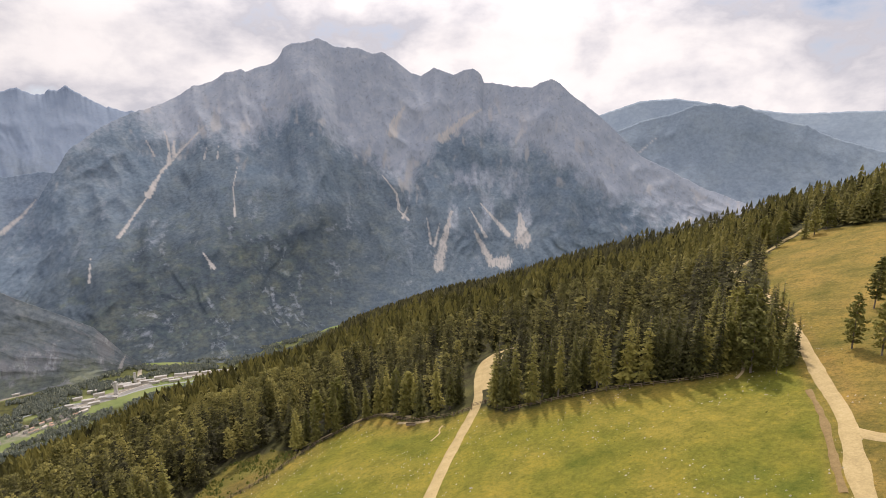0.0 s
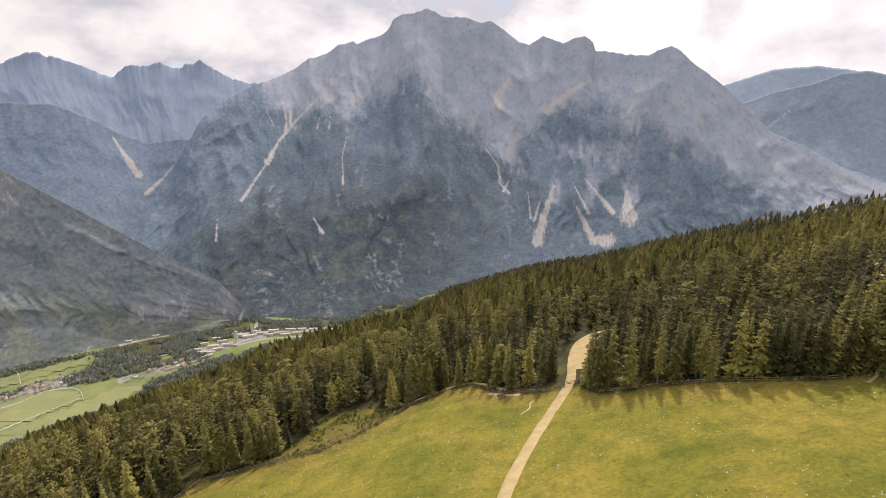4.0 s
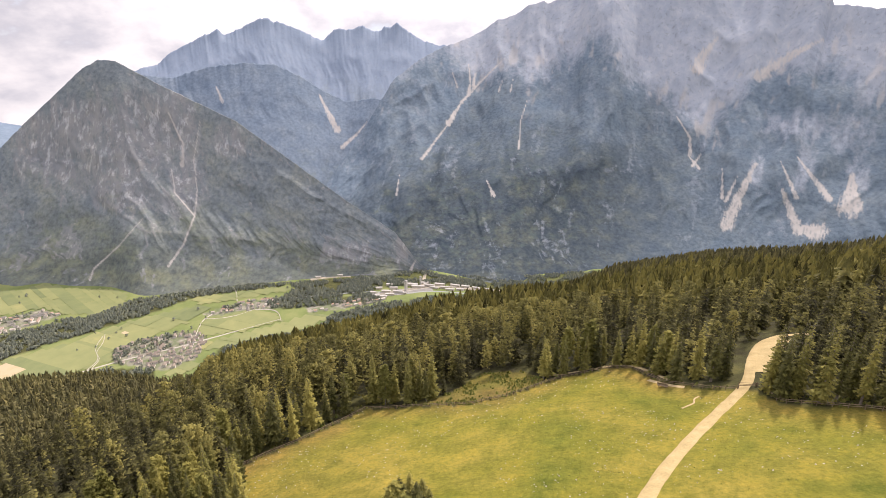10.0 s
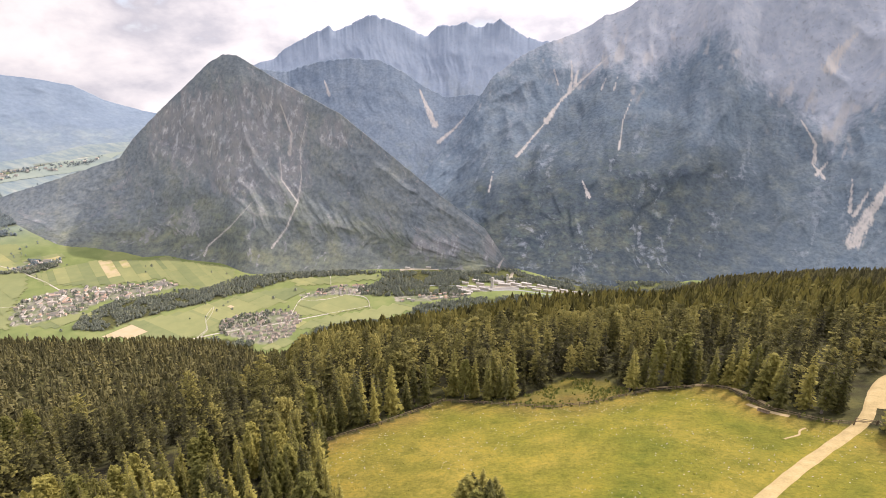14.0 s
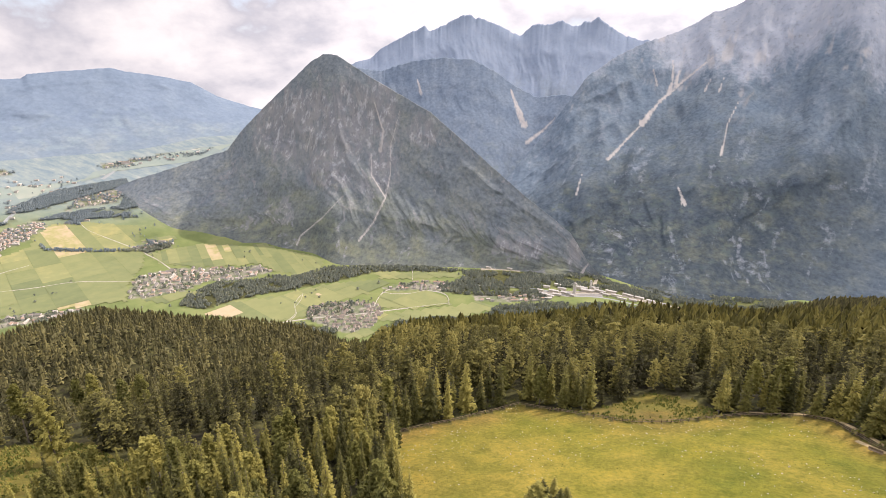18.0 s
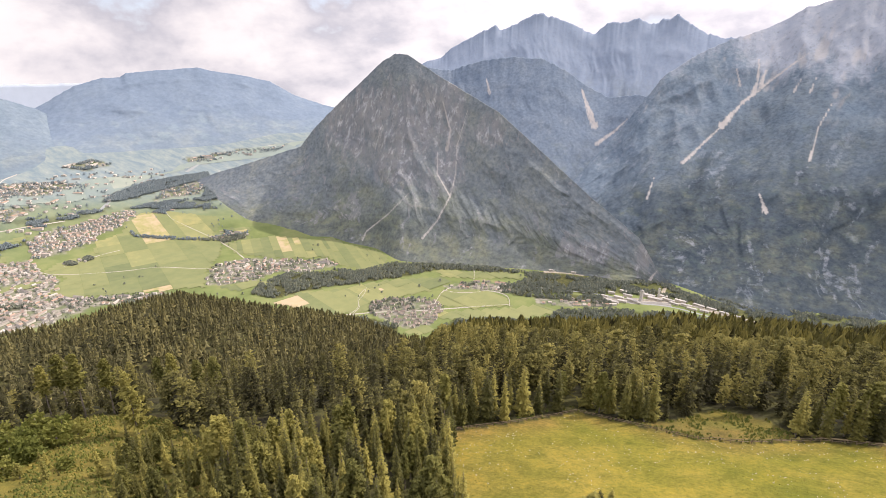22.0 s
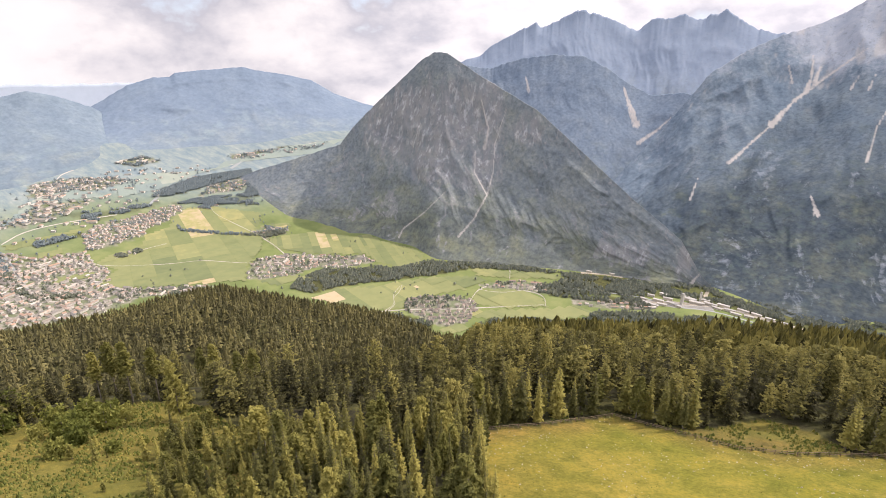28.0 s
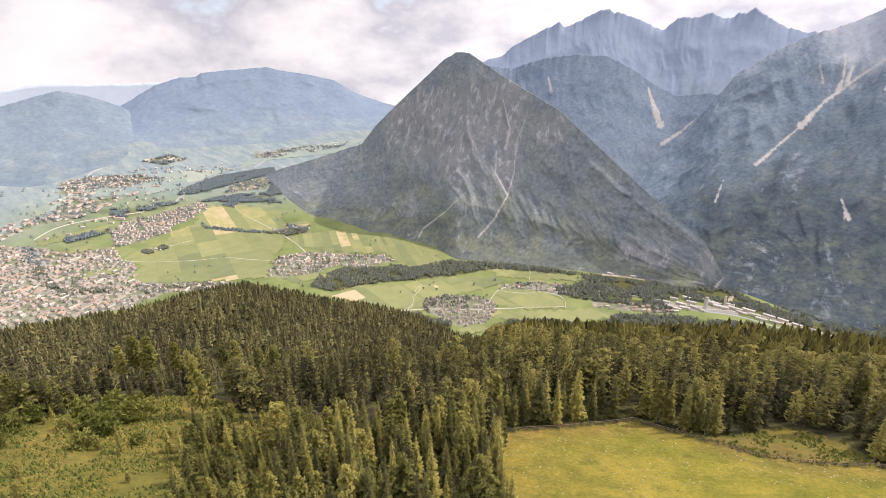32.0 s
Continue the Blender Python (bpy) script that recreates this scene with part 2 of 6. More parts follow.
# outline, spacing between houses, size, share of plots that are built on
TOWNS = [(CITY, 25, 1.15, 0.95), (SUBURB, 25, 1.05, 0.9), (WORKS, 52, 2.4, 0.62), (OUTSKIRTS, 44, 1.6, 0.8), (SPRAWL, 58, 1.7, 0.35), (VILLAGE_STREET, 22, 1.0, 0.8), (VILLAGE_FIELDS, 26, 1.0, 0.7), (VILLAGE_CHURCH, 20, 0.95, 0.85), (VILLAGE_RIVER, 23, 0.95, 0.75), (VILLAGE_WOOD, 36, 1.1, 0.7),
         ([(19.4, -24.8), (14.9, -24.5), (10.3, -24.4), (10.8, -24.9), (15.4, -25.3), (19, -25.4)], 22, 0.9, 0.75), ([(69.1, -20.4), (59, -21.8), (59.7, -22.4), (67.6, -21.5)], 24, 1.0, 0.7),
         ([(65.7, -9.3), (63.3, -8.9), (61.9, -9.4), (63.9, -9.8)], 70, 2.2, 0.7), ([(56.2, -9.5), (51.7, -9), (46, -8.6), (47.2, -9.3), (54.6, -10)], 90, 2.2, 0.5), ([(59.3, -14.2), (58.3, -13.9), (57.6, -14.1), (58.2, -14.5)], 24, 1.0, 0.8), ([(67.3, -17.5), (65.2, -17.3), (64.8, -17.6), (66.9, -17.9)], 24, 1.0, 0.6)]
PLAIN = [(69.5, -20), (68.7, -19.5), (67.3, -18.8), (69.1, -18), (67.5, -17.4), (64.7, -17.1), (64.5, -16.1), (62.1, -15.7), (61.9, -15), (60.3, -14.1), (58.2, -14.2), (53.5, -15.3), (53.7, -16.4), (54.4, -16.8), (53.5, -17.7), (54, -19.1), (55.5, -20.5), (55.9, -21.9), (61.2, -21.4), (65.4, -20.9)]
STRIPS = [(51, -17.8), (48.4, -17.7), (44.1, -18.5), (42.3, -18.3), (41, -19.1), (37.2, -20.1), (36.3, -20.7), (36.6, -21.8), (39.2, -22), (41.6, -21.3), (43, -20.4), (48.6, -20), (52.5, -19), (53.3, -18)]
LOWER = [(49.3, -24.5), (45.8, -23.9), (41.9, -23.9), (39.2, -23.5), (35.3, -23.1), (30, -23), (28.6, -23.5), (31.3, -24.4), (33.9, -24.9), (37.3, -25.5), (39, -26.3), (42.6, -26.5), (45.9, -25.6)]
# outline, lie of the strips in degrees, strip widths, strip lengths
FIELDS = [(PLAIN, 66, (50, 150), (120, 380)), (STRIPS, 53, (16, 48), (200, 460)), (LOWER, 72, (50, 130), (130, 340)),
          ([(31.1, -26), (29.9, -24.6), (26.1, -24.1), (22.3, -25), (22.1, -25.8), (26.6, -26.3)], 74, (60, 130), (140, 330)), ([(31.3, -26.7), (22.1, -26.1), (18.4, -25.4), (16.2, -26.1), (20.8, -27.1), (29.9, -27.5)], 78, (40, 90), (140, 330)),
          ([(30.8, -22.2), (26.9, -22.4), (22.4, -22.3), (20.1, -22.9), (24.9, -23), (30, -23)], 72, (40, 90), (120, 260)), ([(53.7, -16.7), (52.5, -16.5), (50.6, -16.6), (50.7, -17.2), (53.4, -16.8)], 60, (30, 60), (100, 200)),
          ([(75.2, -15), (71.4, -14.8), (69.1, -14.7), (69.6, -15.1), (71.5, -15.4), (74.9, -15.5)], 70, (50, 110), (150, 330)), ([(75, -16.2), (71.2, -16.1), (71.1, -16.5), (71.8, -16.7), (74.8, -16.5)], 70, (50, 110), (150, 330)), ([(73.1, -18.6), (69.2, -18.6), (69.5, -19), (72.3, -19)], 70, (40, 80), (120, 300)),
          ([(74.9, -13.5), (72.4, -11.7), (69.3, -11.1), (66.7, -12.2), (72, -11.9), (73.6, -13.2)], 66, (70, 160), (200, 520)), ([(66.1, -11.3), (63.5, -10.5), (58.5, -10.7), (56, -10.4), (59.6, -11.1), (62.3, -12), (65.8, -12.4)], 66, (80, 170), (200, 560)),
          ([(57.4, -10.8), (54.6, -10.1), (47.2, -9.7), (44.2, -8.3), (49.4, -8.8), (56.3, -10)], 62, (90, 200), (260, 700)), ([(77.2, -13.3), (74.8, -13), (75.3, -13.6), (77.4, -14.1)], 70, (70, 150), (200, 420)), ([(54.4, -22.2), (50.7, -22), (48.7, -22.5), (52.6, -22.8)], 72, (40, 80), (120, 260)), ([(34.9, -28.6), (31.9, -28.1), (30.8, -28.6), (33.2, -29.2)], 72, (40, 80), (90, 200)), ([(46.8, -23.6), (43.9, -24.5), (39.8, -23.6), (36.7, -24.2), (39.5, -25.9), (42.7, -26.4), (47.3, -25.6)], 72, (50, 130), (130, 340))]
# Woods of the valley floor: outline and how closed they are.
WOODS = [([(10.7, -22.3), (5.9, -21.5), (3.1, -22.5), (-0.6, -22.9), (0.2, -23.5), (3.9, -23.1), (6.5, -23.2), (9.8, -23.3)], 0.85), ([(51.5, -23.3), (50.1, -22.3), (47.5, -21.7), (41.8, -22), (37.6, -22.5), (39.1, -23.3), (45.7, -23.6), (49, -24.1)], 1.0), ([(42.4, -21.7), (39.2, -22.1), (35.9, -21.4), (30.7, -21.6), (25, -21.8), (20.6, -22.2), (22.4, -22.4), (26.5, -22.3), (30.8, -22.2), (35.3, -23), (39.2, -23.2)], 1.0),
         ([(20.6, -22.2), (16.4, -22), (12.9, -22.1), (10, -22.4), (12.7, -23.7), (21.6, -24.5), (22, -23.5), (20.1, -22.9)], 1.0), ([(21.9, -24.6), (12.7, -23.9), (10.4, -24), (10.9, -24.5), (19.1, -24.8)], 0.9), ([(16.2, -25.7), (9.7, -25), (3.4, -24.4), (-4.4, -24.2), (2.2, -25.4), (10, -26.1), (18.2, -27.1)], 0.8),
         ([(63.3, -12.7), (62.2, -12.1), (59.1, -11.3), (53.9, -10.9), (53.4, -13.6), (55, -13.6), (54.2, -12.2), (54.8, -11.6), (58.7, -12.3), (61.7, -12.8)], 1.0), ([(62.5, -13.4), (60.4, -13.3), (55, -13.3), (53.4, -14.5), (57.9, -14)], 0.55), ([(5.4, -22), (-0.6, -22.9), (-6.6, -22.9), (-11.5, -21.7), (-11.8, -22.9), (-6.1, -23.9), (0.1, -24), (4.7, -22.9)], 0.9),
         ([(15.5, -22.6), (10.4, -22.2), (6.6, -22.6), (7.2, -23.1), (10.5, -23.5), (15.6, -24)], 0.7), ([(3.9, -22.4), (-6.4, -22), (-18.6, -20), (-28.9, -16.8), (-29.3, -18.9), (-6.5, -23.9), (-5.2, -23.1), (1.3, -23)], 0.75), ([(42.7, -27), (39.3, -26.9), (35.3, -28), (35.3, -29.7), (40.1, -29.6)], 1.0), ([(31.2, -29), (28.6, -27.4), (22, -27.2), (18.2, -27.3), (21.9, -29)], 0.9),
         ([(61.8, -15.2), (61.1, -16), (59.3, -16.5), (54.4, -17.4), (53.8, -17.7), (59.4, -16.7), (61.3, -16.2)], 1.0), ([(76.1, -15.4), (75.4, -15.6), (75.2, -17.6), (74.2, -19.6), (70.3, -20.4), (70.3, -20.7), (74.7, -19.9), (75.8, -18)], 0.8), ([(73.2, -15.3), (69.6, -14.9), (69.2, -15.3), (72.9, -15.7)], 0.7), ([(70.6, -13.2), (66, -13.4), (62.5, -13.1), (63.1, -13.6), (68.1, -14.2)], 0.5)]
# Grassy floor of the young grove beside the overgrown clearing.
GROVE_FLOOR = plan([(58, 78), (58, 128), (61, 150), (75, 150), (76, 78)])
CLEARING = plan([(7, 142), (2, 152), (-1.5, 168), (-6, 166), (-8.5, 156), (-9, 152), (-4, 140), (0, 136)])


def blend(t, a, b, fac, kind="MIX"):
    n = t.nodes.new("ShaderNodeMix")
    n.data_type, n.blend_type = "RGBA", kind
    for socket, value in ((n.inputs[0], fac), (n.inputs[6], a), (n.inputs[7], b)):
        if isinstance(value, (int, float)):
            socket.default_value = value
        elif isinstance(value, tuple):
            socket.default_value = (*value, 1)
        else:
            t.links.new(value, socket)
    return n.outputs[2]


def noisy(t, scale, stops, detail=5.0, stretch=None, rough=0.6):
    """A ramp over noise in world space; stretch scales the axes."""
    place = t.nodes.new("ShaderNodeNewGeometry").outputs["Position"]
    if stretch:
        m = node(t, "ShaderNodeMapping")
        m.inputs["Scale"].default_value = stretch
        t.links.new(place, m.inputs["Vector"])
        place = m.outputs["Vector"]
    n = node(t, "ShaderNodeTexNoise", Scale=scale, Detail=detail, Roughness=rough)
    t.links.new(place, n.inputs["Vector"])
    c = ramp(t, stops)
    t.links.new(n.outputs["Fac"], c.inputs["Fac"])
    return c.outputs["Color"]


def attribute(t, name):
    a = t.nodes.new("ShaderNodeAttribute")
    a.attribute_name = name
    return a.outputs["Fac"]


def bare(name, rough=0.95, spec=0.1):
    m = bpy.data.materials.new(name)
    m.use_nodes = True
    t = m.node_tree
    b = t.nodes["Principled BSDF"]
    b.inputs["Roughness"].default_value = rough
    b.inputs["Specular IOR Level"].default_value = spec
    return m, t, b


def relief(t, b, height, strength, distance):
    n = node(t, "ShaderNodeBump", Strength=strength, Distance=distance)
    t.links.new(height, n.inputs["Height"])
    t.links.new(n.outputs["Normal"], b.inputs["Normal"])


# Hillside: pasture, dry upper pasture, forest floor and valley floor by mask; haze tints the far floor.
soil, t, b = bare("hillside")
green = noisy(t, 0.035, [(0.32, (0.082, 0.098, 0.015)), (0.48, (0.125, 0.122, 0.019)), (0.66, (0.186, 0.157, 0.031))], 7.0)
tuft = noisy(t, 1.1, [(0.32, (0.55, 0.6, 0.5)), (0.5, (1.0, 1.0, 1.0)), (0.62, (1.3, 1.22, 1.1)), (0.74, (1.9, 1.75, 1.6))], 8.0, None, 0.75)
clump = noisy(t, 0.17, [(0.36, (0.72, 0.78, 0.7)), (0.5, (1.0, 1.0, 1.0)), (0.64, (1.22, 1.14, 1.05))], 6.0, None, 0.7)
green = blend(t, blend(t, green, clump, 1.0, "MULTIPLY"), tuft, 0.75, "MULTIPLY")
dry = noisy(t, 0.05, [(0.35, (0.105, 0.088, 0.022)), (0.5, (0.155, 0.116, 0.032)), (0.65, (0.195, 0.134, 0.04))], 7.0)
dry = blend(t, blend(t, dry, clump, 1.0, "MULTIPLY"), tuft, 1.0, "MULTIPLY")
pasture = blend(t, green, dry, attribute(t, "dry"))
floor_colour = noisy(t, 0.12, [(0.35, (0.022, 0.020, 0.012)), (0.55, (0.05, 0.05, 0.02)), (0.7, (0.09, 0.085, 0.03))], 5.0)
built = noisy(t, 0.03, [(0.36, (0.098, 0.122, 0.062)), (0.48, (0.135, 0.148, 0.095)), (0.56, (0.19, 0.183, 0.15)), (0.68, (0.29, 0.268, 0.23))], 8.0, None, 0.7)
low_colour = noisy(t, 0.008, [(0.3, (0.092, 0.12, 0.045)), (0.5, (0.135, 0.165, 0.062)), (0.7, (0.185, 0.20, 0.085))], 8.0)
plain_hazed = noisy(t, 0.010, [(0.36, (0.132, 0.176, 0.205)), (0.5, (0.172, 0.214, 0.224)), (0.6, (0.204, 0.24, 0.234)), (0.70, (0.27, 0.285, 0.28))], 8.0, (1.0, 2.6, 1.0), 0.7)
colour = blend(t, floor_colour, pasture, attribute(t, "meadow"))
low_colour = blend(t, blend(t, low_colour, plain_hazed, attribute(t, "distant")), built, attribute(t, "built"))
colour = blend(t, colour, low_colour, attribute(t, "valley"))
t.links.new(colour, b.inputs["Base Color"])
relief(t, b, tuft, 0.45, 0.25)

rings = np.r_[0.02, np.linspace(1, 40, 8), np.linspace(44, 420, 130), 420 * (4950 / 420) ** (np.arange(1, 250) / 249)]
turns = np.r_[np.arange(-100, 100.1, 0.25), np.arange(104, 257, 4)]
A, R = np.meshgrid(turns, rings)
X, Y = -np.sin(np.radians(A)) * R, np.cos(np.radians(A)) * R
Z = land(X, Y)
ground = new("ground", grid_mesh("ground", np.stack([X, Y, Z], -1), len(rings), len(turns), soil, ring=True))
tagged(ground, "grassy hillside falling to a wide green valley floor", "ground", kind="structure")
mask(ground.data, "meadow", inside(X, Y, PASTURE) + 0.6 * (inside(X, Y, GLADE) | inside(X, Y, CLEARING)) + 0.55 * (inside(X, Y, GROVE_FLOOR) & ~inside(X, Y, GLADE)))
edge = smooth(off_line(X, Y, FENCE), 14, 1)
road_r, road_a = [math.hypot(*p) for p in UPPER], [math.degrees(math.atan2(p[0], p[1])) for p in UPPER]
mask(ground.data, "dry", np.clip(0.8 * smooth(-A - np.interp(R, road_r, road_a), -0.3, 2.0) + 0.75 * smooth(off_line(X, Y, UPPER), 5, 1.5) + 0.75 * edge * cloudy(X / 9, Y / 9, 5, 3) * 1.5 + 0.9 * inside(X, Y, CLEARING) * cloudy(X / 7, Y / 7, 8, 3)
                                 + 0.55 * smooth(A, 5, 25) * cloudy(X / 25, Y / 25, 6, 3) * (R < 200), 0, 1) * (A < 101))
full_r = np.where(R > 2600, 2600 - 3000 * np.log(np.clip(1 - (R - 2600) / 1900, 0.2, 1)), R)
TX, TY = -np.sin(np.radians(A)) * full_r, np.cos(np.radians(A)) * full_r
built_on, shaded = np.zeros(R.shape), np.zeros(R.shape)
for outline, *_ in [some for some in TOWNS if some[0] is not SPRAWL]:
    built_on = np.maximum(built_on, inside(TX, TY, region(outline)))
for outline, closed in WOODS:
    shaded = np.maximum(shaded, closed * inside(TX, TY, region(outline)))
mask(ground.data, "built", built_on * (R > 1200))
# Blends the far floor to paler, bluer colours: haze painted by distance.
mask(ground.data, "distant", smooth(full_r + 900 * (cloudy(TX / 700, TY / 700, 24, 3) - 0.5), 2700, 4400))
mask(ground.data, "valley", smooth(R, 1150, 1250) * (1 - 0.85 * shaded))

# ---- mountains ----


def stone_and_wood(name, rock_stops, wood_stops, low_wood, scree=(0.36, 0.345, 0.335), size=1.0, contrast=1.0, flecks=1.3, drawn_out=0.2):
    """Mountain side: weathered rock, woods that grow greener towards the foot, scree and small glades, by mask. The
    colours passed in carry painted haze.
    """
    m, t, b = bare(name, 1.0, 0.0)
    stone = noisy(t, 0.012 * size, rock_stops, 10.0, (1.0, 1.0, 0.45), 0.7)
    high = noisy(t, 0.009 * size, wood_stops, 10.0, (1.0, 1.0, 0.7), 0.68)
    foot = noisy(t, 0.011 * size, low_wood, 10.0, None, 0.68)
    trees = blend(t, high, foot, attribute(t, "dense"))
    speck = noisy(t, 0.06 * size, [(0.36, (0.70, 0.72, 0.74)), (0.5, (1, 1, 1)), (0.66, (1.28, 1.27, 1.24))], 5.0, None, 0.65)
    trees = blend(t, trees, speck, contrast, "MULTIPLY")
    edge = node(t, "ShaderNodeMath")
    edge.operation = "MULTIPLY_ADD"
    wob = noisy(t, 0.030 * size, [(0.3, 0.0), (0.7, 1.0)], 9.0, (1.0, 1.0, 0.3), 0.75)
    t.links.new(wob, edge.inputs[0])
    edge.inputs[1].default_value = 0.55
    t.links.new(attribute(t, "rock"), edge.inputs[2])
    step = ramp(t, [(0.42, 0.0), (1.18, 1.0)])
    t.links.new(edge.outputs[0], step.inputs["Fac"])
    ribs = noisy(t, 0.038 * size, [(0.52, 0.0), (0.63, 1.0)], 7.0, (1.0, 1.0, drawn_out), 0.72)
    stone = blend(t, stone, blend(t, stone, (flecks, flecks * 0.985, flecks * 0.955), 1.0, "MULTIPLY"), ribs)
    cracks = noisy(t, 0.05 * size, [(0.36, 0.62), (0.46, 1.0)], 8.0, (1.0, 1.0, drawn_out + 0.05), 0.7)
    stone = blend(t, stone, cracks, 0.8 * contrast, "MULTIPLY")
    c = blend(t, trees, stone, step.outputs["Color"])
    c = blend(t, c, blend(t, foot, (1.6, 1.62, 1.35), 1.0, "MULTIPLY"), attribute(t, "glade"))
    c = blend(t, c, scree, attribute(t, "scree"))
    t.links.new(c, b.inputs["Base Color"])
    relief(t, b, speck, 0.07 * contrast, 5.0)
    return m


# Haze is painted into all these colours; main foot woods also carry cloud shade.
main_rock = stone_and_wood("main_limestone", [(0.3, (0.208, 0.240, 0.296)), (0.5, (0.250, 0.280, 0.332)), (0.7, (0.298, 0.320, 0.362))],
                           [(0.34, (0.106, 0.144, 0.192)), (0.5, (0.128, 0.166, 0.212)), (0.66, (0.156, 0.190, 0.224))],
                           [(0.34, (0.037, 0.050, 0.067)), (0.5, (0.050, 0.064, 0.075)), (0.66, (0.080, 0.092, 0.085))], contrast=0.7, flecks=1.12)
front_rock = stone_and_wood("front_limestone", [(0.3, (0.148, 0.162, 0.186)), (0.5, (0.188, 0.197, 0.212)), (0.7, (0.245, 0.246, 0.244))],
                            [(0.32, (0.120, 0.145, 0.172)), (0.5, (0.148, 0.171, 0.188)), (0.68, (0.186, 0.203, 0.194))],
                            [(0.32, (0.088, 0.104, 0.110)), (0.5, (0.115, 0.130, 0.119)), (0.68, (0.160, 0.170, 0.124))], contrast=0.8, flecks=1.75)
# Bluer, paler and flatter with distance: the haze is put into these base colours.
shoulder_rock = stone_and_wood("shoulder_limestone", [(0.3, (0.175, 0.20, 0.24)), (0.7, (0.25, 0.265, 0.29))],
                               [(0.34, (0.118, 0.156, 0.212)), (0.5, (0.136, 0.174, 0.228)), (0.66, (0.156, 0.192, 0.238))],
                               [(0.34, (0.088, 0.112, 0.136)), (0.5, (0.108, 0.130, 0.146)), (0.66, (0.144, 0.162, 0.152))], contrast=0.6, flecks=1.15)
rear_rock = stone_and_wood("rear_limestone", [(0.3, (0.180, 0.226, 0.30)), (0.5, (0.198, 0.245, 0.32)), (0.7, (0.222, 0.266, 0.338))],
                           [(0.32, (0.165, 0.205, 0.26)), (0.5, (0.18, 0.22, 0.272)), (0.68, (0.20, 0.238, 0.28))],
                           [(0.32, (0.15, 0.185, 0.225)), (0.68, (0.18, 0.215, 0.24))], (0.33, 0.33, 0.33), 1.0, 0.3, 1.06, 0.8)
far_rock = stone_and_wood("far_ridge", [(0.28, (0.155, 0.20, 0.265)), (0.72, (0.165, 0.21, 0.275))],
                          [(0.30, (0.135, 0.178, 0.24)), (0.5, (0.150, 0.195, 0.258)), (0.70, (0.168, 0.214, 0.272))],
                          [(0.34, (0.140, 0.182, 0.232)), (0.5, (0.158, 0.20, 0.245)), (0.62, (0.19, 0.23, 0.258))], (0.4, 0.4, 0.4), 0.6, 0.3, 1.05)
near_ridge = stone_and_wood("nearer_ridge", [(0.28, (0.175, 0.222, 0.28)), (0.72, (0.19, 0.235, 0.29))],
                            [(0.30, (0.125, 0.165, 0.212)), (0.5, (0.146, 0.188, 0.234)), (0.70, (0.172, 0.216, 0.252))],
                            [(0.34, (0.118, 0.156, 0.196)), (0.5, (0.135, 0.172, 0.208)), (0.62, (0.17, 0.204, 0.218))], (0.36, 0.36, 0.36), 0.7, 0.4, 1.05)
# Lighter copies of the left ridge colours, for paler painted haze on the right.
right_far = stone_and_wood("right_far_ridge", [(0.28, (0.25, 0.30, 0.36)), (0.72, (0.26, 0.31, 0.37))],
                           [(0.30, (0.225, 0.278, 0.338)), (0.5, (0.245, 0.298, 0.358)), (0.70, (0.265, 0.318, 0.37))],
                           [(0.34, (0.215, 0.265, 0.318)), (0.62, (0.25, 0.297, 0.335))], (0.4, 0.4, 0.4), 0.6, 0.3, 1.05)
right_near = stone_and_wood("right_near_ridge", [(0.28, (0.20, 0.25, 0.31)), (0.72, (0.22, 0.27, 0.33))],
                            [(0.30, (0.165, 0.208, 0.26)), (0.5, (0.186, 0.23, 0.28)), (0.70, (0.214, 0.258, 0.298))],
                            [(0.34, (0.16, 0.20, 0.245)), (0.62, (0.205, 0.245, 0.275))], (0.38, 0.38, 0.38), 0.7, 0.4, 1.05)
back_hazed = stone_and_wood("pale_ridge", [(0.3, (0.36, 0.41, 0.48)), (0.7, (0.38, 0.43, 0.50))], [(0.3, (0.36, 0.41, 0.48)), (0.7, (0.38, 0.43, 0.50))],
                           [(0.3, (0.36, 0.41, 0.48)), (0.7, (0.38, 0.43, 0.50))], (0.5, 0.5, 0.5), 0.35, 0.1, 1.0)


def streak(az, el, line, width, seed):
    """1 along a broken line of (degrees left, degrees up) that widens downhill, ragged and broken into runnels."""
    best, grow = np.full(np.shape(az), 1e9), np.zeros(np.shape(az))
    for n, ((ax, ay), (bx, by)) in enumerate(zip(line, line[1:])):
        dx, dy = bx - ax, by - ay
        k = np.clip(((az - ax) * dx + (el - ay) * dy) / (dx * dx + dy * dy), 0, 1)
        d = np.hypot(az - ax - k * dx, el - ay - k * dy)
        grow = np.where(d < best, (n + k) / (len(line) - 1), grow)
        best = np.minimum(best, d)
    ragged = (0.35 + 1.25 * grow) * (0.1 + 1.8 * cloudy(az * 9, el * 2.2, seed, 4, 0.65))
    return smooth(best / (width * ragged), 1.2, 0.75) * (0.45 + 0.45 * smooth(cloudy(az * 13, el * 3.5, seed + 3, 3), 0.22, 0.5))


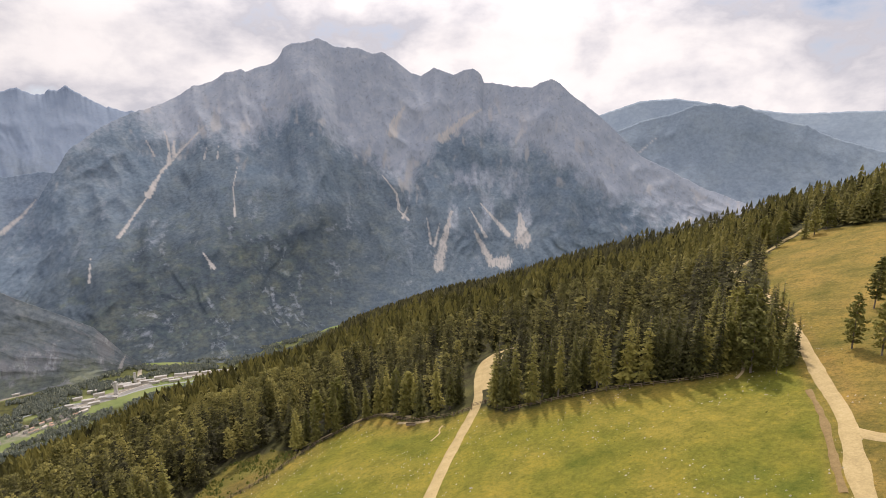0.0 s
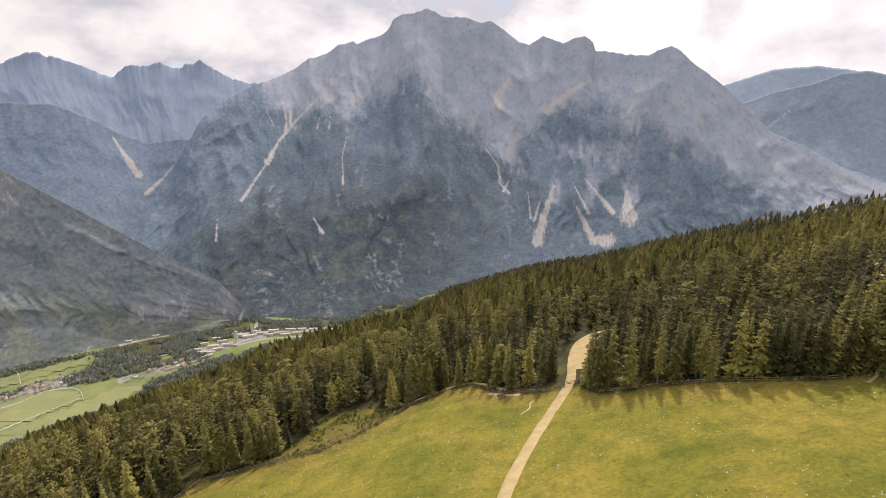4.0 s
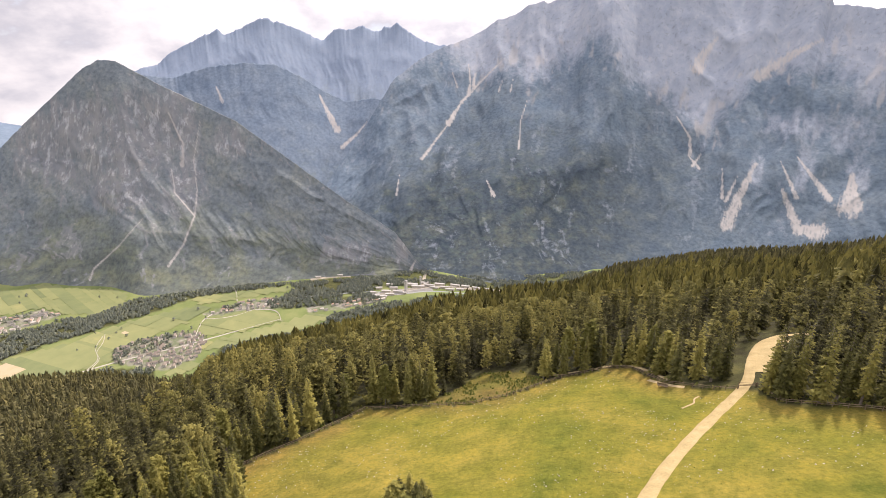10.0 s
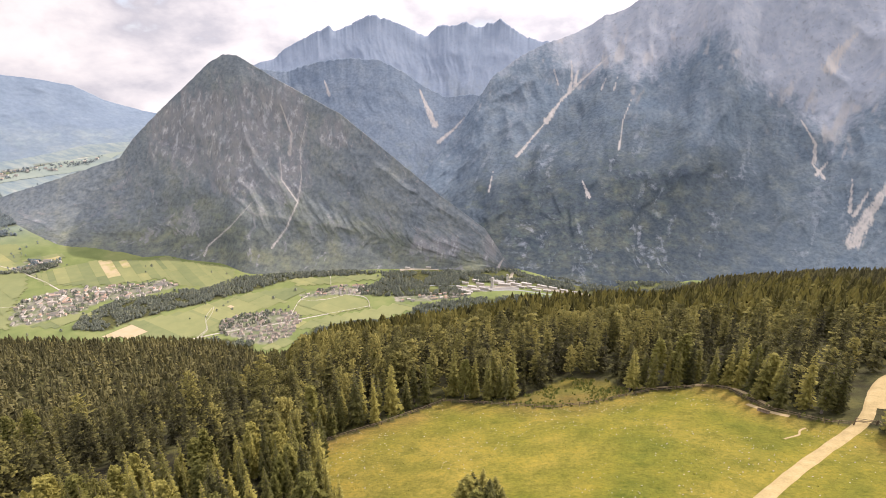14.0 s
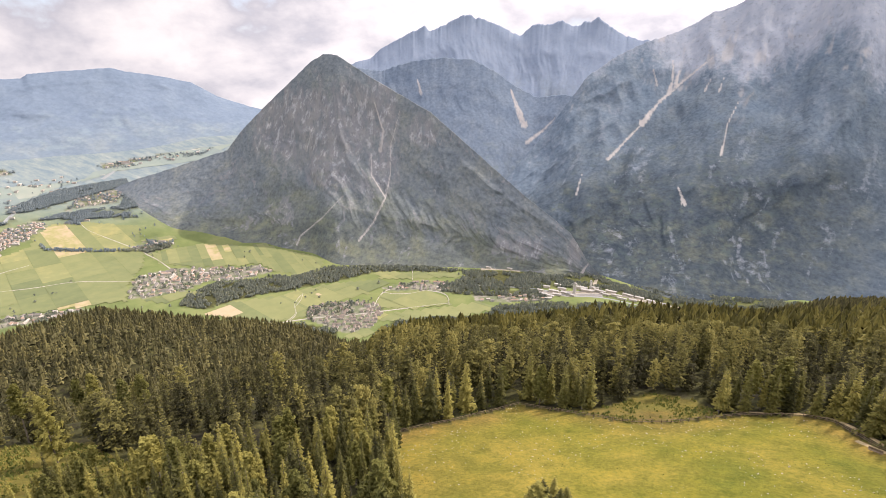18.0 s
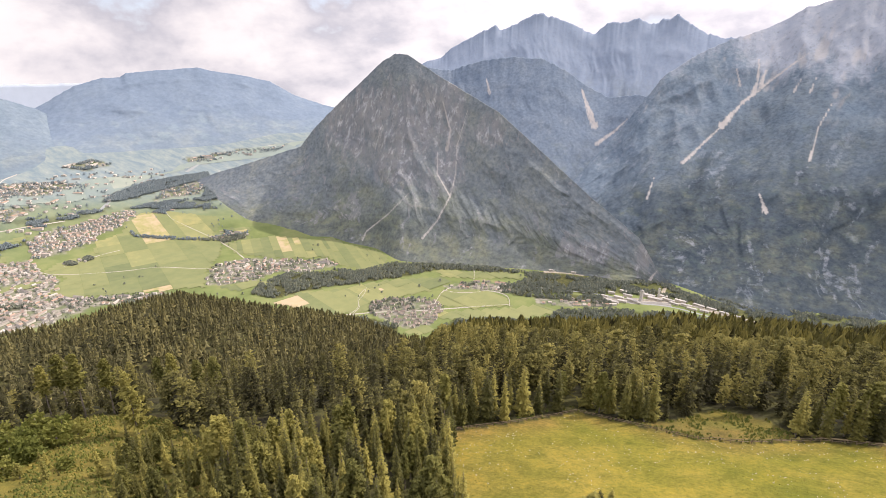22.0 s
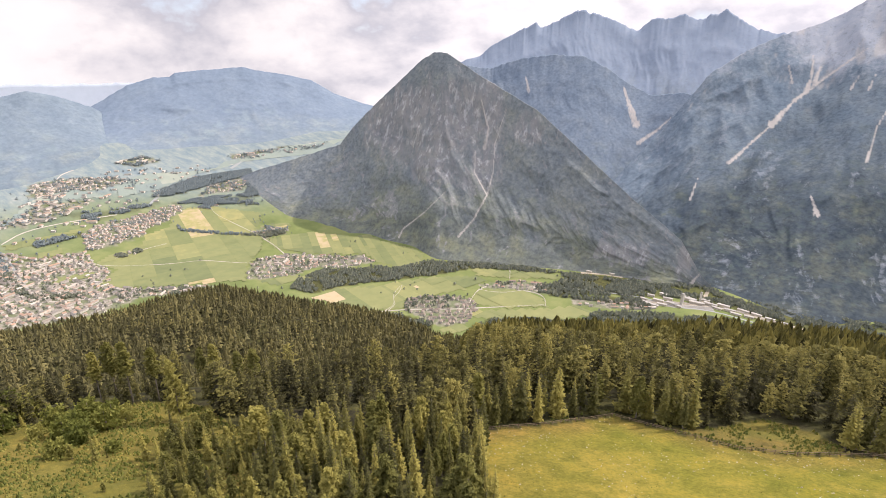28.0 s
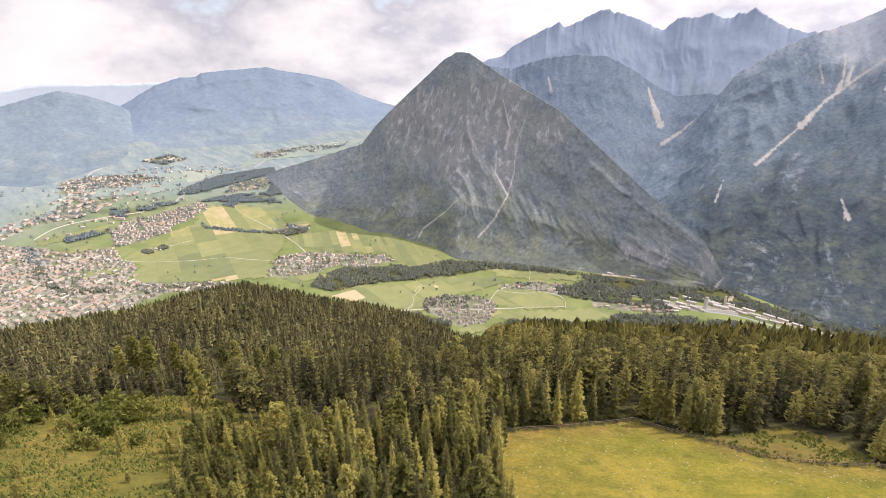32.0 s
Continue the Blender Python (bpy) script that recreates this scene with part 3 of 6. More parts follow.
def mountain(name, label, skyline, crest, base, seed, cols, rows, spurs, mat, rough=0.1, rocky=(0.55, 0.8), patches=(), runs=(), lift=0.0, bend=1.7, fine_depth=0.3, treeline=(), speckle=0.0, cliffs=0.72, even=5.0, teeth=6, chutes=0.0, glades=0.0, span=8.0, green=(0.62, 0.15)):
    """A range: skyline of (degrees left, degrees up), crest and base of (degrees, metres out); runs of scree, patches of rock."""
    up, out, low = (np.array(sorted(some), float) for some in (skyline, crest, base))
    az = np.linspace(up[0, 0], up[-1, 0], cols)
    el = np.interp(az, up[:, 0], up[:, 1])
    jag = rough * ((ridged(az * 1.3, az * 0, seed + 40, 5, 0.7) - 0.62) * 2.6)
    rc, rb = np.interp(az, out[:, 0], out[:, 1]), np.interp(az, low[:, 0], low[:, 1])
    soft = np.hanning(max(3, int(cols * 3.5 / (up[-1, 0] - up[0, 0]))) | 1)
    rb = np.convolve(np.pad(rb, len(soft) // 2, mode="edge"), soft / soft.sum(), mode="valid")
    zc, zb = rc * np.tan(np.radians(el)), rb * flat(rb) - 12 + lift
    s = np.linspace(0, 1, rows)[:, None]
    # The slopes below follow a softened skyline; its teeth stay near the crest.
    bell = np.exp(-(np.linspace(-2, 2, 2 * int(cols * even / (up[-1, 0] - up[0, 0])) + 1) ** 2))
    pad = len(bell) // 2
    mild = np.convolve(np.pad(zc, pad, mode="edge"), bell / bell.sum(), mode="valid")
    z = zb + (mild - zb) * (0.35 * s + 0.65 * s**bend) + (zc - mild) * s**teeth + rc * np.radians(jag) * s**16
    r = rb + (rc - rb) * s
    wide = az[None] + 0 * s
    flow = s + 0 * wide
    # Spurs and gullies at three sizes, each about four times as long as wide, wandering as they climb.
    warp = 1.1 * (cloudy(wide / 9, flow * 3, seed + 9, 4) - 0.5)
    u, v = wide / span + warp * (1.15 - s), flow * 1.5
    form = ridged(u, v, seed, 4, 0.5)
    mid = ridged(u * 3.1 + 0.5 * cloudy(u * 4, v * 3, seed + 14, 3), v * 2.3, seed + 30, 3, 0.55)
    fine = ridged(u * 9 + 1.1 * cloudy(u * 6, v * 5, seed + 15, 3), v * 6.5, seed + 20, 4, 0.6)
    keep = smooth(s, 0, 0.4) * (1 - smooth(s, 0.86, 1.0) * 0.9) * smooth(zc - zb, 40, 420)
    r = r - spurs * (2.0 * (form - 0.62) + 0.5 * (mid - 0.62) + fine_depth * (fine - 0.6)) * keep
    a = np.radians(wide)
    pts = np.stack([-np.sin(a) * r, np.cos(a) * r, z + 55 + 0 * a], -1)
    pts = np.concatenate([pts, pts[-1:] * [1.06, 1.06, 1] + [0, 0, -120], pts[-1:] * [1.1, 1.1, 1] + [0, 0, -900]])
    ob = new(name, grid_mesh(name, pts, rows + 2, cols, mat))
    tagged(ob, label, "mountain", kind="structure")
    tall = np.degrees(np.arctan2(z, r))
    over = (s - np.mean(rocky)) * 14
    if len(treeline):
        line = np.array(sorted(treeline))
        over = tall - np.interp(wide, line[:, 0], line[:, 1])
    crags = 3.4 * (cloudy(wide * 0.9, tall * 0.5, seed + 61, 6, 0.62) - 0.5) + 2.6 * (mid - 0.6) + 1.6 * (fine - 0.6)
    stone = smooth(over + crags, -2.2, 3.2) if len(treeline) or rocky[0] < 1 else 0 * flow
    stone = np.maximum(stone, speckle * smooth(fine + 0.5 * cloudy(wide / 2, flow * 6, seed + 66, 4), 0.98, 1.16))
    for ca, ce, wa, we in patches:
        ragged = 0.55 + 1.0 * cloudy(wide * 1.3, tall * 0.6, seed + 70, 5, 0.6)
        stone = np.maximum(stone, cliffs * smooth(np.hypot((wide - ca) / wa, (tall - ce) / we) / ragged, 1.5, 0.3) * (0.05 + 1.5 * cloudy(wide * 3.2, tall * 0.9, seed + 72, 5, 0.68)) * (0.4 + 0.95 * fine))
    white = 0 * wide
    for n, (width, line) in enumerate(runs):
        white = np.maximum(white, streak(wide, tall, line, width, seed + 80 + n))
    # Small chutes of debris in the gullies round the tree line.
    white = np.maximum(white, chutes * smooth(0.62 - fine, 0.0, 0.2) * smooth(cloudy(wide * 1.1, tall * 0.5, seed + 95, 3), 0.5, 0.66) * smooth(over, -4.5, -1) * smooth(over, 5, 2))
    # Closed, greener foot forest under open woods; haze painted in upwards and sunwards.
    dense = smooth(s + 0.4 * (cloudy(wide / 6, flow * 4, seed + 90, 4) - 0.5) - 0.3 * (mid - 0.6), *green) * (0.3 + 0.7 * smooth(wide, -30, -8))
    glade = glades * smooth(cloudy(wide * 1.1, tall * 1.7, seed + 97, 6, 0.66), 0.54, 0.70) * smooth(s, 0.75, 0.35) * smooth(s, 0.03, 0.12) * smooth(wide, -16, -5)
    for key, value in (("rock", stone), ("scree", white), ("dense", dense), ("glade", glade)):
        mask(ob.data, key, np.concatenate([value, value[-1:], value[-1:]]))
    return ob


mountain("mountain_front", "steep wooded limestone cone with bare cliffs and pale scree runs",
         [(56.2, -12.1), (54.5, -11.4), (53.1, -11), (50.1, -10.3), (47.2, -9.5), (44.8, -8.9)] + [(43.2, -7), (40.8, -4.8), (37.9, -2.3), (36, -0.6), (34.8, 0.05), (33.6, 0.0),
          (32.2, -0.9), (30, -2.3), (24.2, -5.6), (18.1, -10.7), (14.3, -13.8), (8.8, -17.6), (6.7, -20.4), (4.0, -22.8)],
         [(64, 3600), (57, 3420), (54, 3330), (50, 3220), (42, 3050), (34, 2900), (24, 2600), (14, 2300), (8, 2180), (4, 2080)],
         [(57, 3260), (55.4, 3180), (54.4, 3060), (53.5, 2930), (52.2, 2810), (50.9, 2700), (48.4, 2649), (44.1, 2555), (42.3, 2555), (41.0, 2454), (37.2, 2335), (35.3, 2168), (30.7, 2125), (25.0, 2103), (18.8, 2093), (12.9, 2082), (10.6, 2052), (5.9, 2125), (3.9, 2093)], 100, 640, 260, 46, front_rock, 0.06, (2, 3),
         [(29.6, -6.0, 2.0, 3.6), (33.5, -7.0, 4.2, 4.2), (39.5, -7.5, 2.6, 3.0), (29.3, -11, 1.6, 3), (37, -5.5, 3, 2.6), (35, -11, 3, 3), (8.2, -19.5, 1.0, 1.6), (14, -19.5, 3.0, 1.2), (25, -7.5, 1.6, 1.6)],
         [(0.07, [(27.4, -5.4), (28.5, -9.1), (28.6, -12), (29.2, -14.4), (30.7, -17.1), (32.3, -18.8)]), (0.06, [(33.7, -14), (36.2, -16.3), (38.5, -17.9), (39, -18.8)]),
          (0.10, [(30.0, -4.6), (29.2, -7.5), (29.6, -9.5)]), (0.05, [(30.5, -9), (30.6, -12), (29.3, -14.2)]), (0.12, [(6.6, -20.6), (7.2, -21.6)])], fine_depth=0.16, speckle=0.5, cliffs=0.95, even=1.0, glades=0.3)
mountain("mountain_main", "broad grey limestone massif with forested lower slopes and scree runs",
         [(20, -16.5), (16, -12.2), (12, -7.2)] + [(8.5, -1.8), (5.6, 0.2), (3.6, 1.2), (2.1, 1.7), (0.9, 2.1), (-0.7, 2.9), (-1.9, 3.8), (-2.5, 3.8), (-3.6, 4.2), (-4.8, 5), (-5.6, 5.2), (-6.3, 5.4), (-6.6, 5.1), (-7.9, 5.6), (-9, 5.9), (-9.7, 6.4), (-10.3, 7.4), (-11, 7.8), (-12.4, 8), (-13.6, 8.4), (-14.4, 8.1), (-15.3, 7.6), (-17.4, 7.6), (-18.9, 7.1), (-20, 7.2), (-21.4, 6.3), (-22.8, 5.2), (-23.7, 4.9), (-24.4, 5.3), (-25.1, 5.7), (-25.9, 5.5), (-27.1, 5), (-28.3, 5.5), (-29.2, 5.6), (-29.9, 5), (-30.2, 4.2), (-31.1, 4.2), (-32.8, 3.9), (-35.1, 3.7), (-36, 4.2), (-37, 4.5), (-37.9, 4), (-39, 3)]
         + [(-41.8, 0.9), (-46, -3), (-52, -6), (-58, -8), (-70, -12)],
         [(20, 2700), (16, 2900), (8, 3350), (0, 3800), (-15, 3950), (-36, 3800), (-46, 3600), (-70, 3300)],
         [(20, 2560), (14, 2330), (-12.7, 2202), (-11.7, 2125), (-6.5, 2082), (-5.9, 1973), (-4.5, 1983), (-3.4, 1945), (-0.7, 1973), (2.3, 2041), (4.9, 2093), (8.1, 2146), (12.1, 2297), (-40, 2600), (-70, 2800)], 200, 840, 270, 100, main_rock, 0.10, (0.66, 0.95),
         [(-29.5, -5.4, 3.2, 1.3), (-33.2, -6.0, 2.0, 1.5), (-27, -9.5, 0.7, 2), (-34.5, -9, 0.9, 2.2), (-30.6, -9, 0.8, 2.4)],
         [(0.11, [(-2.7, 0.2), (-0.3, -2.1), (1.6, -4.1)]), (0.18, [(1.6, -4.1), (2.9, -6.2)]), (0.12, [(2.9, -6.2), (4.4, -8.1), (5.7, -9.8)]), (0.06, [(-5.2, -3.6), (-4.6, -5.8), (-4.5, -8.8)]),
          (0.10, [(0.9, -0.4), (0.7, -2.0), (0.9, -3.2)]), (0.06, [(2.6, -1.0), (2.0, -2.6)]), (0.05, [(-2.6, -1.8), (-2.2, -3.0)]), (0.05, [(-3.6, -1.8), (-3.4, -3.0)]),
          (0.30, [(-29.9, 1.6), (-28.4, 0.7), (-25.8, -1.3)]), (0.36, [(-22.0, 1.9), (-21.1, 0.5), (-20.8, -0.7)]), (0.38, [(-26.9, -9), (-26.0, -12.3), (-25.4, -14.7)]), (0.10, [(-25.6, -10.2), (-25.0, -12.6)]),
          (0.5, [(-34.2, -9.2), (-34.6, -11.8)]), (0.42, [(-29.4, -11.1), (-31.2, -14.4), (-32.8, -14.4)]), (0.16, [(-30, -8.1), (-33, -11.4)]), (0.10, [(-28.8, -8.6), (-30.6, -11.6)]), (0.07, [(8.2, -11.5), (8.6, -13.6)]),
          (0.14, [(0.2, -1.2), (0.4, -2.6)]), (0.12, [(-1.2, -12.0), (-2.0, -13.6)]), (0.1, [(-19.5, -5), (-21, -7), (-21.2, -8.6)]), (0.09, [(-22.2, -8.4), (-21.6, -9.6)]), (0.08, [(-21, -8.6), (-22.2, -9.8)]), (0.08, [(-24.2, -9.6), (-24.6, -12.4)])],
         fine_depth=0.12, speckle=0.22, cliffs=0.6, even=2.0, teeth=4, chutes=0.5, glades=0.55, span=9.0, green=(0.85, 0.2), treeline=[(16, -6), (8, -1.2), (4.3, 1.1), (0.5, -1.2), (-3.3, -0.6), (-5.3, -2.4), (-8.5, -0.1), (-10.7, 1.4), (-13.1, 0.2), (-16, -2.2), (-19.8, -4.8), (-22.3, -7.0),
                                    # Tree line lowered right of -34 degrees, where pale rock paints in haze.
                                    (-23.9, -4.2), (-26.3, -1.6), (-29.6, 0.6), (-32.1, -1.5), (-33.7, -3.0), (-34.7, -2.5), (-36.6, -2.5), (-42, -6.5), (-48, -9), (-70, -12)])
mountain("mountain_shoulder", "wooded green shoulder below the jagged peaks, tinted blue as haze",
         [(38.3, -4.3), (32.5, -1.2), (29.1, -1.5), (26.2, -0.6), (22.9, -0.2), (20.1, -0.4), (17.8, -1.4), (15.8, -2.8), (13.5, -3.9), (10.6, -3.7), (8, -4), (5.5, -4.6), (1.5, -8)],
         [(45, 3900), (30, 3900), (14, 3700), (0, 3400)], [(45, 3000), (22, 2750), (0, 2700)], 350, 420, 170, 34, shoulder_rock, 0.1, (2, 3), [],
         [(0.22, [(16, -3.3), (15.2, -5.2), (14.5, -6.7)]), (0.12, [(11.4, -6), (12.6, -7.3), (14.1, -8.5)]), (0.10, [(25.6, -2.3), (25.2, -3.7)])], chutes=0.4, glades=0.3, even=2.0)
mountain("mountain_rear", "row of jagged limestone peaks, tinted pale blue as haze",
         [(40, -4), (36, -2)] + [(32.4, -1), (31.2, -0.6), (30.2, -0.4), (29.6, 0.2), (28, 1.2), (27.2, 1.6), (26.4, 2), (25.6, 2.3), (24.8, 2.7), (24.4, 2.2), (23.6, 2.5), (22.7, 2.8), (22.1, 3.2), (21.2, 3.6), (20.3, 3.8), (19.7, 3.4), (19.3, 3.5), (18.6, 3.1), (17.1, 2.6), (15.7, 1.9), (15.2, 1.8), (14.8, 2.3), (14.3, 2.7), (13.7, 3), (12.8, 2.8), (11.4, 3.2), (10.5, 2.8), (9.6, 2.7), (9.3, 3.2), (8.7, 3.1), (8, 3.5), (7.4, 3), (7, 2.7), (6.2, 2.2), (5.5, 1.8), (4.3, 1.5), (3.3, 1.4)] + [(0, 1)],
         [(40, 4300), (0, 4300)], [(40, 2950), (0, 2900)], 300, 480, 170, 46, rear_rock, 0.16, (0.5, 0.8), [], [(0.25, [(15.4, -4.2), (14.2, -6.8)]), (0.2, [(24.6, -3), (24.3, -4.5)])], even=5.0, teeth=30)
mountain("mountain_right", "distant wooded ridge, tinted blue as haze", [(-36, -1), (-41.8, 0.9), (-45.4, 2.2), (-48.9, 2.4), (-53.3, 1.6), (-58.2, 0.9), (-64.7, 1.0), (-76, 1.3)],
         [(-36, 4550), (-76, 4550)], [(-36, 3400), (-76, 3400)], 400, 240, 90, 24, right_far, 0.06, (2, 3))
mountain("mountain_right_near", "wooded ridge in front of the distant range, tinted blue-grey as haze",
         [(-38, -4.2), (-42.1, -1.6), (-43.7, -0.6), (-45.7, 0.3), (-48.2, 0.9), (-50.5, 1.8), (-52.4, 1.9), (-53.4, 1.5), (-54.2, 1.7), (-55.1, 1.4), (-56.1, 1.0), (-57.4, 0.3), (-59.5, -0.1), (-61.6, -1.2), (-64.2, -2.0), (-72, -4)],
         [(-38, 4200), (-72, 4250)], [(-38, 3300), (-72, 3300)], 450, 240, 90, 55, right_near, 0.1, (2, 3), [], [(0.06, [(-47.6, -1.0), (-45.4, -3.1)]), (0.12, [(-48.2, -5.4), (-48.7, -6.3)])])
mountain("mountain_left", "distant mountain beyond the valley, tinted blue as haze",
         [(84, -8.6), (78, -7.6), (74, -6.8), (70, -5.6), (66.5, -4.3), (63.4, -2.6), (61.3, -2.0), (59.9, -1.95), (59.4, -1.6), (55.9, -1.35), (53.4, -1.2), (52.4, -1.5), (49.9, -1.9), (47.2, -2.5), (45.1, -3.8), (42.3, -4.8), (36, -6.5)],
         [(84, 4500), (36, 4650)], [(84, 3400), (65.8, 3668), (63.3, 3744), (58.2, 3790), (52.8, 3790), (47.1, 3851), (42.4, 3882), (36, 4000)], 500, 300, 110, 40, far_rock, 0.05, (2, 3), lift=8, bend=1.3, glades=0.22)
mountain("mountain_far_left", "distant wooded hill beyond the towns, tinted blue as haze", [(96, -3.6), (86, -4.2), (79, -4.6), (75, -3.9), (72.5, -3.2), (70.8, -2.8), (69.1, -3.2), (67.7, -3.8), (66.5, -4.3), (65.4, -5.1), (63.8, -6.2), (60, -8.2)],
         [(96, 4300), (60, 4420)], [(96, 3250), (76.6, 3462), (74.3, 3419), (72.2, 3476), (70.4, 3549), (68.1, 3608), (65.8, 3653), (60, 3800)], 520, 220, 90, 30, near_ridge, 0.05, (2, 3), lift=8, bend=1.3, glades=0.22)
mountain("mountain_back", "far ridge under the clouds, tinted pale as haze", [(95, -2.6), (84, -2.4), (76, -2.9), (72, -2.2), (66, -2.4), (60, -2.4), (48, -3.6)],
         [(95, 4880), (48, 4880)], [(95, 4650), (48, 4650)], 600, 160, 30, 2, back_hazed, 0.1, (2, 3))

# ---- forest ----


def foliage(name, stops, through_light=0.4, tint="tint", scale=1.7, grain=0.44):
    """Needles or leaves, which let some light through."""
    m, t, b = bare(name, 0.75, 0.15)
    base = noisy(t, scale, [(0.34, (0.0, 0.0, 0.0)), (0.66, (1.0, 1.0, 1.0))], 5.0, None, 0.65)
    add = node(t, "ShaderNodeMath")
    add.operation = "MULTIPLY_ADD"
    add.inputs[1].default_value = grain
    t.links.new(base, add.inputs[0])
    own = attribute(t, tint) if tint else t.nodes.new("ShaderNodeObjectInfo").outputs["Random"]
    shift = node(t, "ShaderNodeMath")
    shift.operation = "MULTIPLY_ADD"
    shift.inputs[1].default_value, shift.inputs[2].default_value = (0.9, -0.08) if grain > 0.4 else (0.9, 0.0)
    t.links.new(own, shift.inputs[0])
    t.links.new(shift.outputs[0], add.inputs[2])
    c = ramp(t, stops)
    t.links.new(add.outputs[0], c.inputs["Fac"])
    t.links.new(c.outputs["Color"], b.inputs["Base Color"])
    thin = t.nodes.new("ShaderNodeBsdfTranslucent")
    t.links.new(c.outputs["Color"], thin.inputs["Color"])
    both = t.nodes.new("ShaderNodeMixShader")
    both.inputs[0].default_value = through_light
    t.links.new(b.outputs[0], both.inputs[1])
    t.links.new(thin.outputs[0], both.inputs[2])
    t.links.new(both.outputs[0], t.nodes["Material Output"].inputs["Surface"])
    return m


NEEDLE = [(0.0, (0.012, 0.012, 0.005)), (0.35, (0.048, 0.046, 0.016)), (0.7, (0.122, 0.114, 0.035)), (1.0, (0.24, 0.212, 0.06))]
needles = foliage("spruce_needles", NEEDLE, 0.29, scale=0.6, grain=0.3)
needles_far = foliage("far_needles", [(0.0, (0.044, 0.044, 0.024)), (0.45, (0.112, 0.106, 0.050)), (1.0, (0.235, 0.21, 0.086))], 0.3, scale=0.7)
needles_near = foliage("near_spruce_needles", [(0.0, (0.022, 0.023, 0.008)), (0.4, (0.080, 0.079, 0.022)), (0.75, (0.162, 0.150, 0.038)), (1.0, (0.25, 0.222, 0.055))], 0.19, tint="", scale=0.8, grain=0.42)
larch_needles = foliage("larch_needles", [(0.0, (0.085, 0.088, 0.028)), (0.5, (0.19, 0.185, 0.05)), (1.0, (0.32, 0.29, 0.08))], 0.4, tint="", scale=2.2)
leaves = foliage("broad_leaves", [(0.1, (0.105, 0.122, 0.028)), (0.6, (0.175, 0.185, 0.045)), (1.0, (0.26, 0.25, 0.07))], 0.4, tint="", scale=1.2)
bark = material("bark", [(0.3, (0.09, 0.075, 0.06)), (0.5, (0.17, 0.145, 0.12)), (0.7, (0.26, 0.23, 0.2))], 1.5, fine=5, bump=0.5, depth=0.05)


def scatter(count, a0, a1, r0, r1, seed):
    rng = np.random.RandomState(seed)
    a = rng.uniform(a0, a1, count)
    r = np.sqrt(rng.uniform(r0**2, r1**2, count))
    return -np.sin(np.radians(a)) * r, np.cos(np.radians(a)) * r, a, r


def wooded(x, y, a, r):
    ok = ~inside(x, y, PASTURE) & ~inside(x, y, GLADE) & ~inside(x, y, CLEARING)
    ok &= (off_line(x, y, TRACK) > 5) & (off_line(x, y, UPPER) > 5) & (off_line(x, y, FENCE) > np.where(a < -30, 1.6, 3))
    ok &= ~inside(x, y, BEND)
    return ok & (r < np.interp(a, BROWS[:, 0], BROWS[:, 2]) + 60)


def wood(name, label, x, y, layers, points, seed, mat, size=(11, 19), wide=0.15, full=0.0, light=0.42):
    """Many conifers in one mesh: drooping starred whorls of uneven reach. full: how round the crowns are."""
    rng = np.random.RandomState(seed)
    n = len(x)
    h = rng.uniform(*size, n) * (0.82 + 0.36 * cloudy(x / 22, y / 22, seed, 2)) * (1 - 0.27 * smooth(np.degrees(np.arctan2(x, y)), 35, 50))
    w = h * wide * rng.uniform(0.75, 1.35, n)
    turn, k = rng.uniform(0, 6.28, n), 2 * points
    per = layers * (k + 1)
    vs = np.zeros((n, per, 3))
    for l in range(layers):
        q = l / layers
        low = 0.10 + 0.80 * q
        high = min(1.0, low + 0.03 + 0.42 / layers) if l < layers - 1 else 1.0
        reach = (1 - 0.88 * q) * (1 - full) + full * math.sin(math.pi * (0.22 + 0.72 * q))
        b = l * (k + 1)
        vs[:, b, 0], vs[:, b, 1] = (rng.normal(0, 0.1, n) * w * (high < 1) for _ in (0, 1))
        vs[:, b, 2] = high
        for p in range(k):
            ang = turn + 6.2832 * p / k + l * 0.7 + rng.normal(0, 0.12, n)
            rad = w * reach * (1.1 if p % 2 else 0.55) * rng.uniform(0.68, 1.3, n)
            vs[:, b + 1 + p, 0], vs[:, b + 1 + p, 1] = np.cos(ang) * rad, np.sin(ang) * rad
            vs[:, b + 1 + p, 2] = low + rng.normal(0, 0.018, n) - (0.03 if p % 2 else -0.03)
    vs[:, :, 2] *= h[:, None]
    vs += np.stack([x, y, land(x, y)], -1)[:, None]
    one = [(l * (k + 1), l * (k + 1) + 1 + p, l * (k + 1) + 1 + (p + 1) % k) for l in range(layers) for p in range(k)]
    tri = (np.array(one)[None] + (np.arange(n) * per)[:, None, None]).reshape(-1, 3)
    m = bpy.data.meshes.new(name)
    m.from_pydata(vs.reshape(-1, 3), [], tri)
    m.materials.append(mat)
    tone = np.clip(rng.normal(light, 0.24, n) + 0.5 * (cloudy(x / 45, y / 45, seed + 5, 3) - 0.5), 0.05, 0.95)
    # Lighter tips: new growth, with sunlit rims also painted into the tint.
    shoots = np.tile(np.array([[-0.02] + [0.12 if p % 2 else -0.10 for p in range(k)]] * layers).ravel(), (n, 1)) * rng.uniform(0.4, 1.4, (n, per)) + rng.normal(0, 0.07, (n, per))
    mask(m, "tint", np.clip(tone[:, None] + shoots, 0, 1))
    return tagged(new(name, m), label, "forest", kind="stuff")


def near_block(x, y, a, r):
    """The stretch of the plan whose trees stand singly."""
    return ((a > 26) & (a < 73) & (r < np.where(a > 58, 132, 116))) | ((off_line(x, y, FENCE) < 9) & (r > 100) & (a < 30))


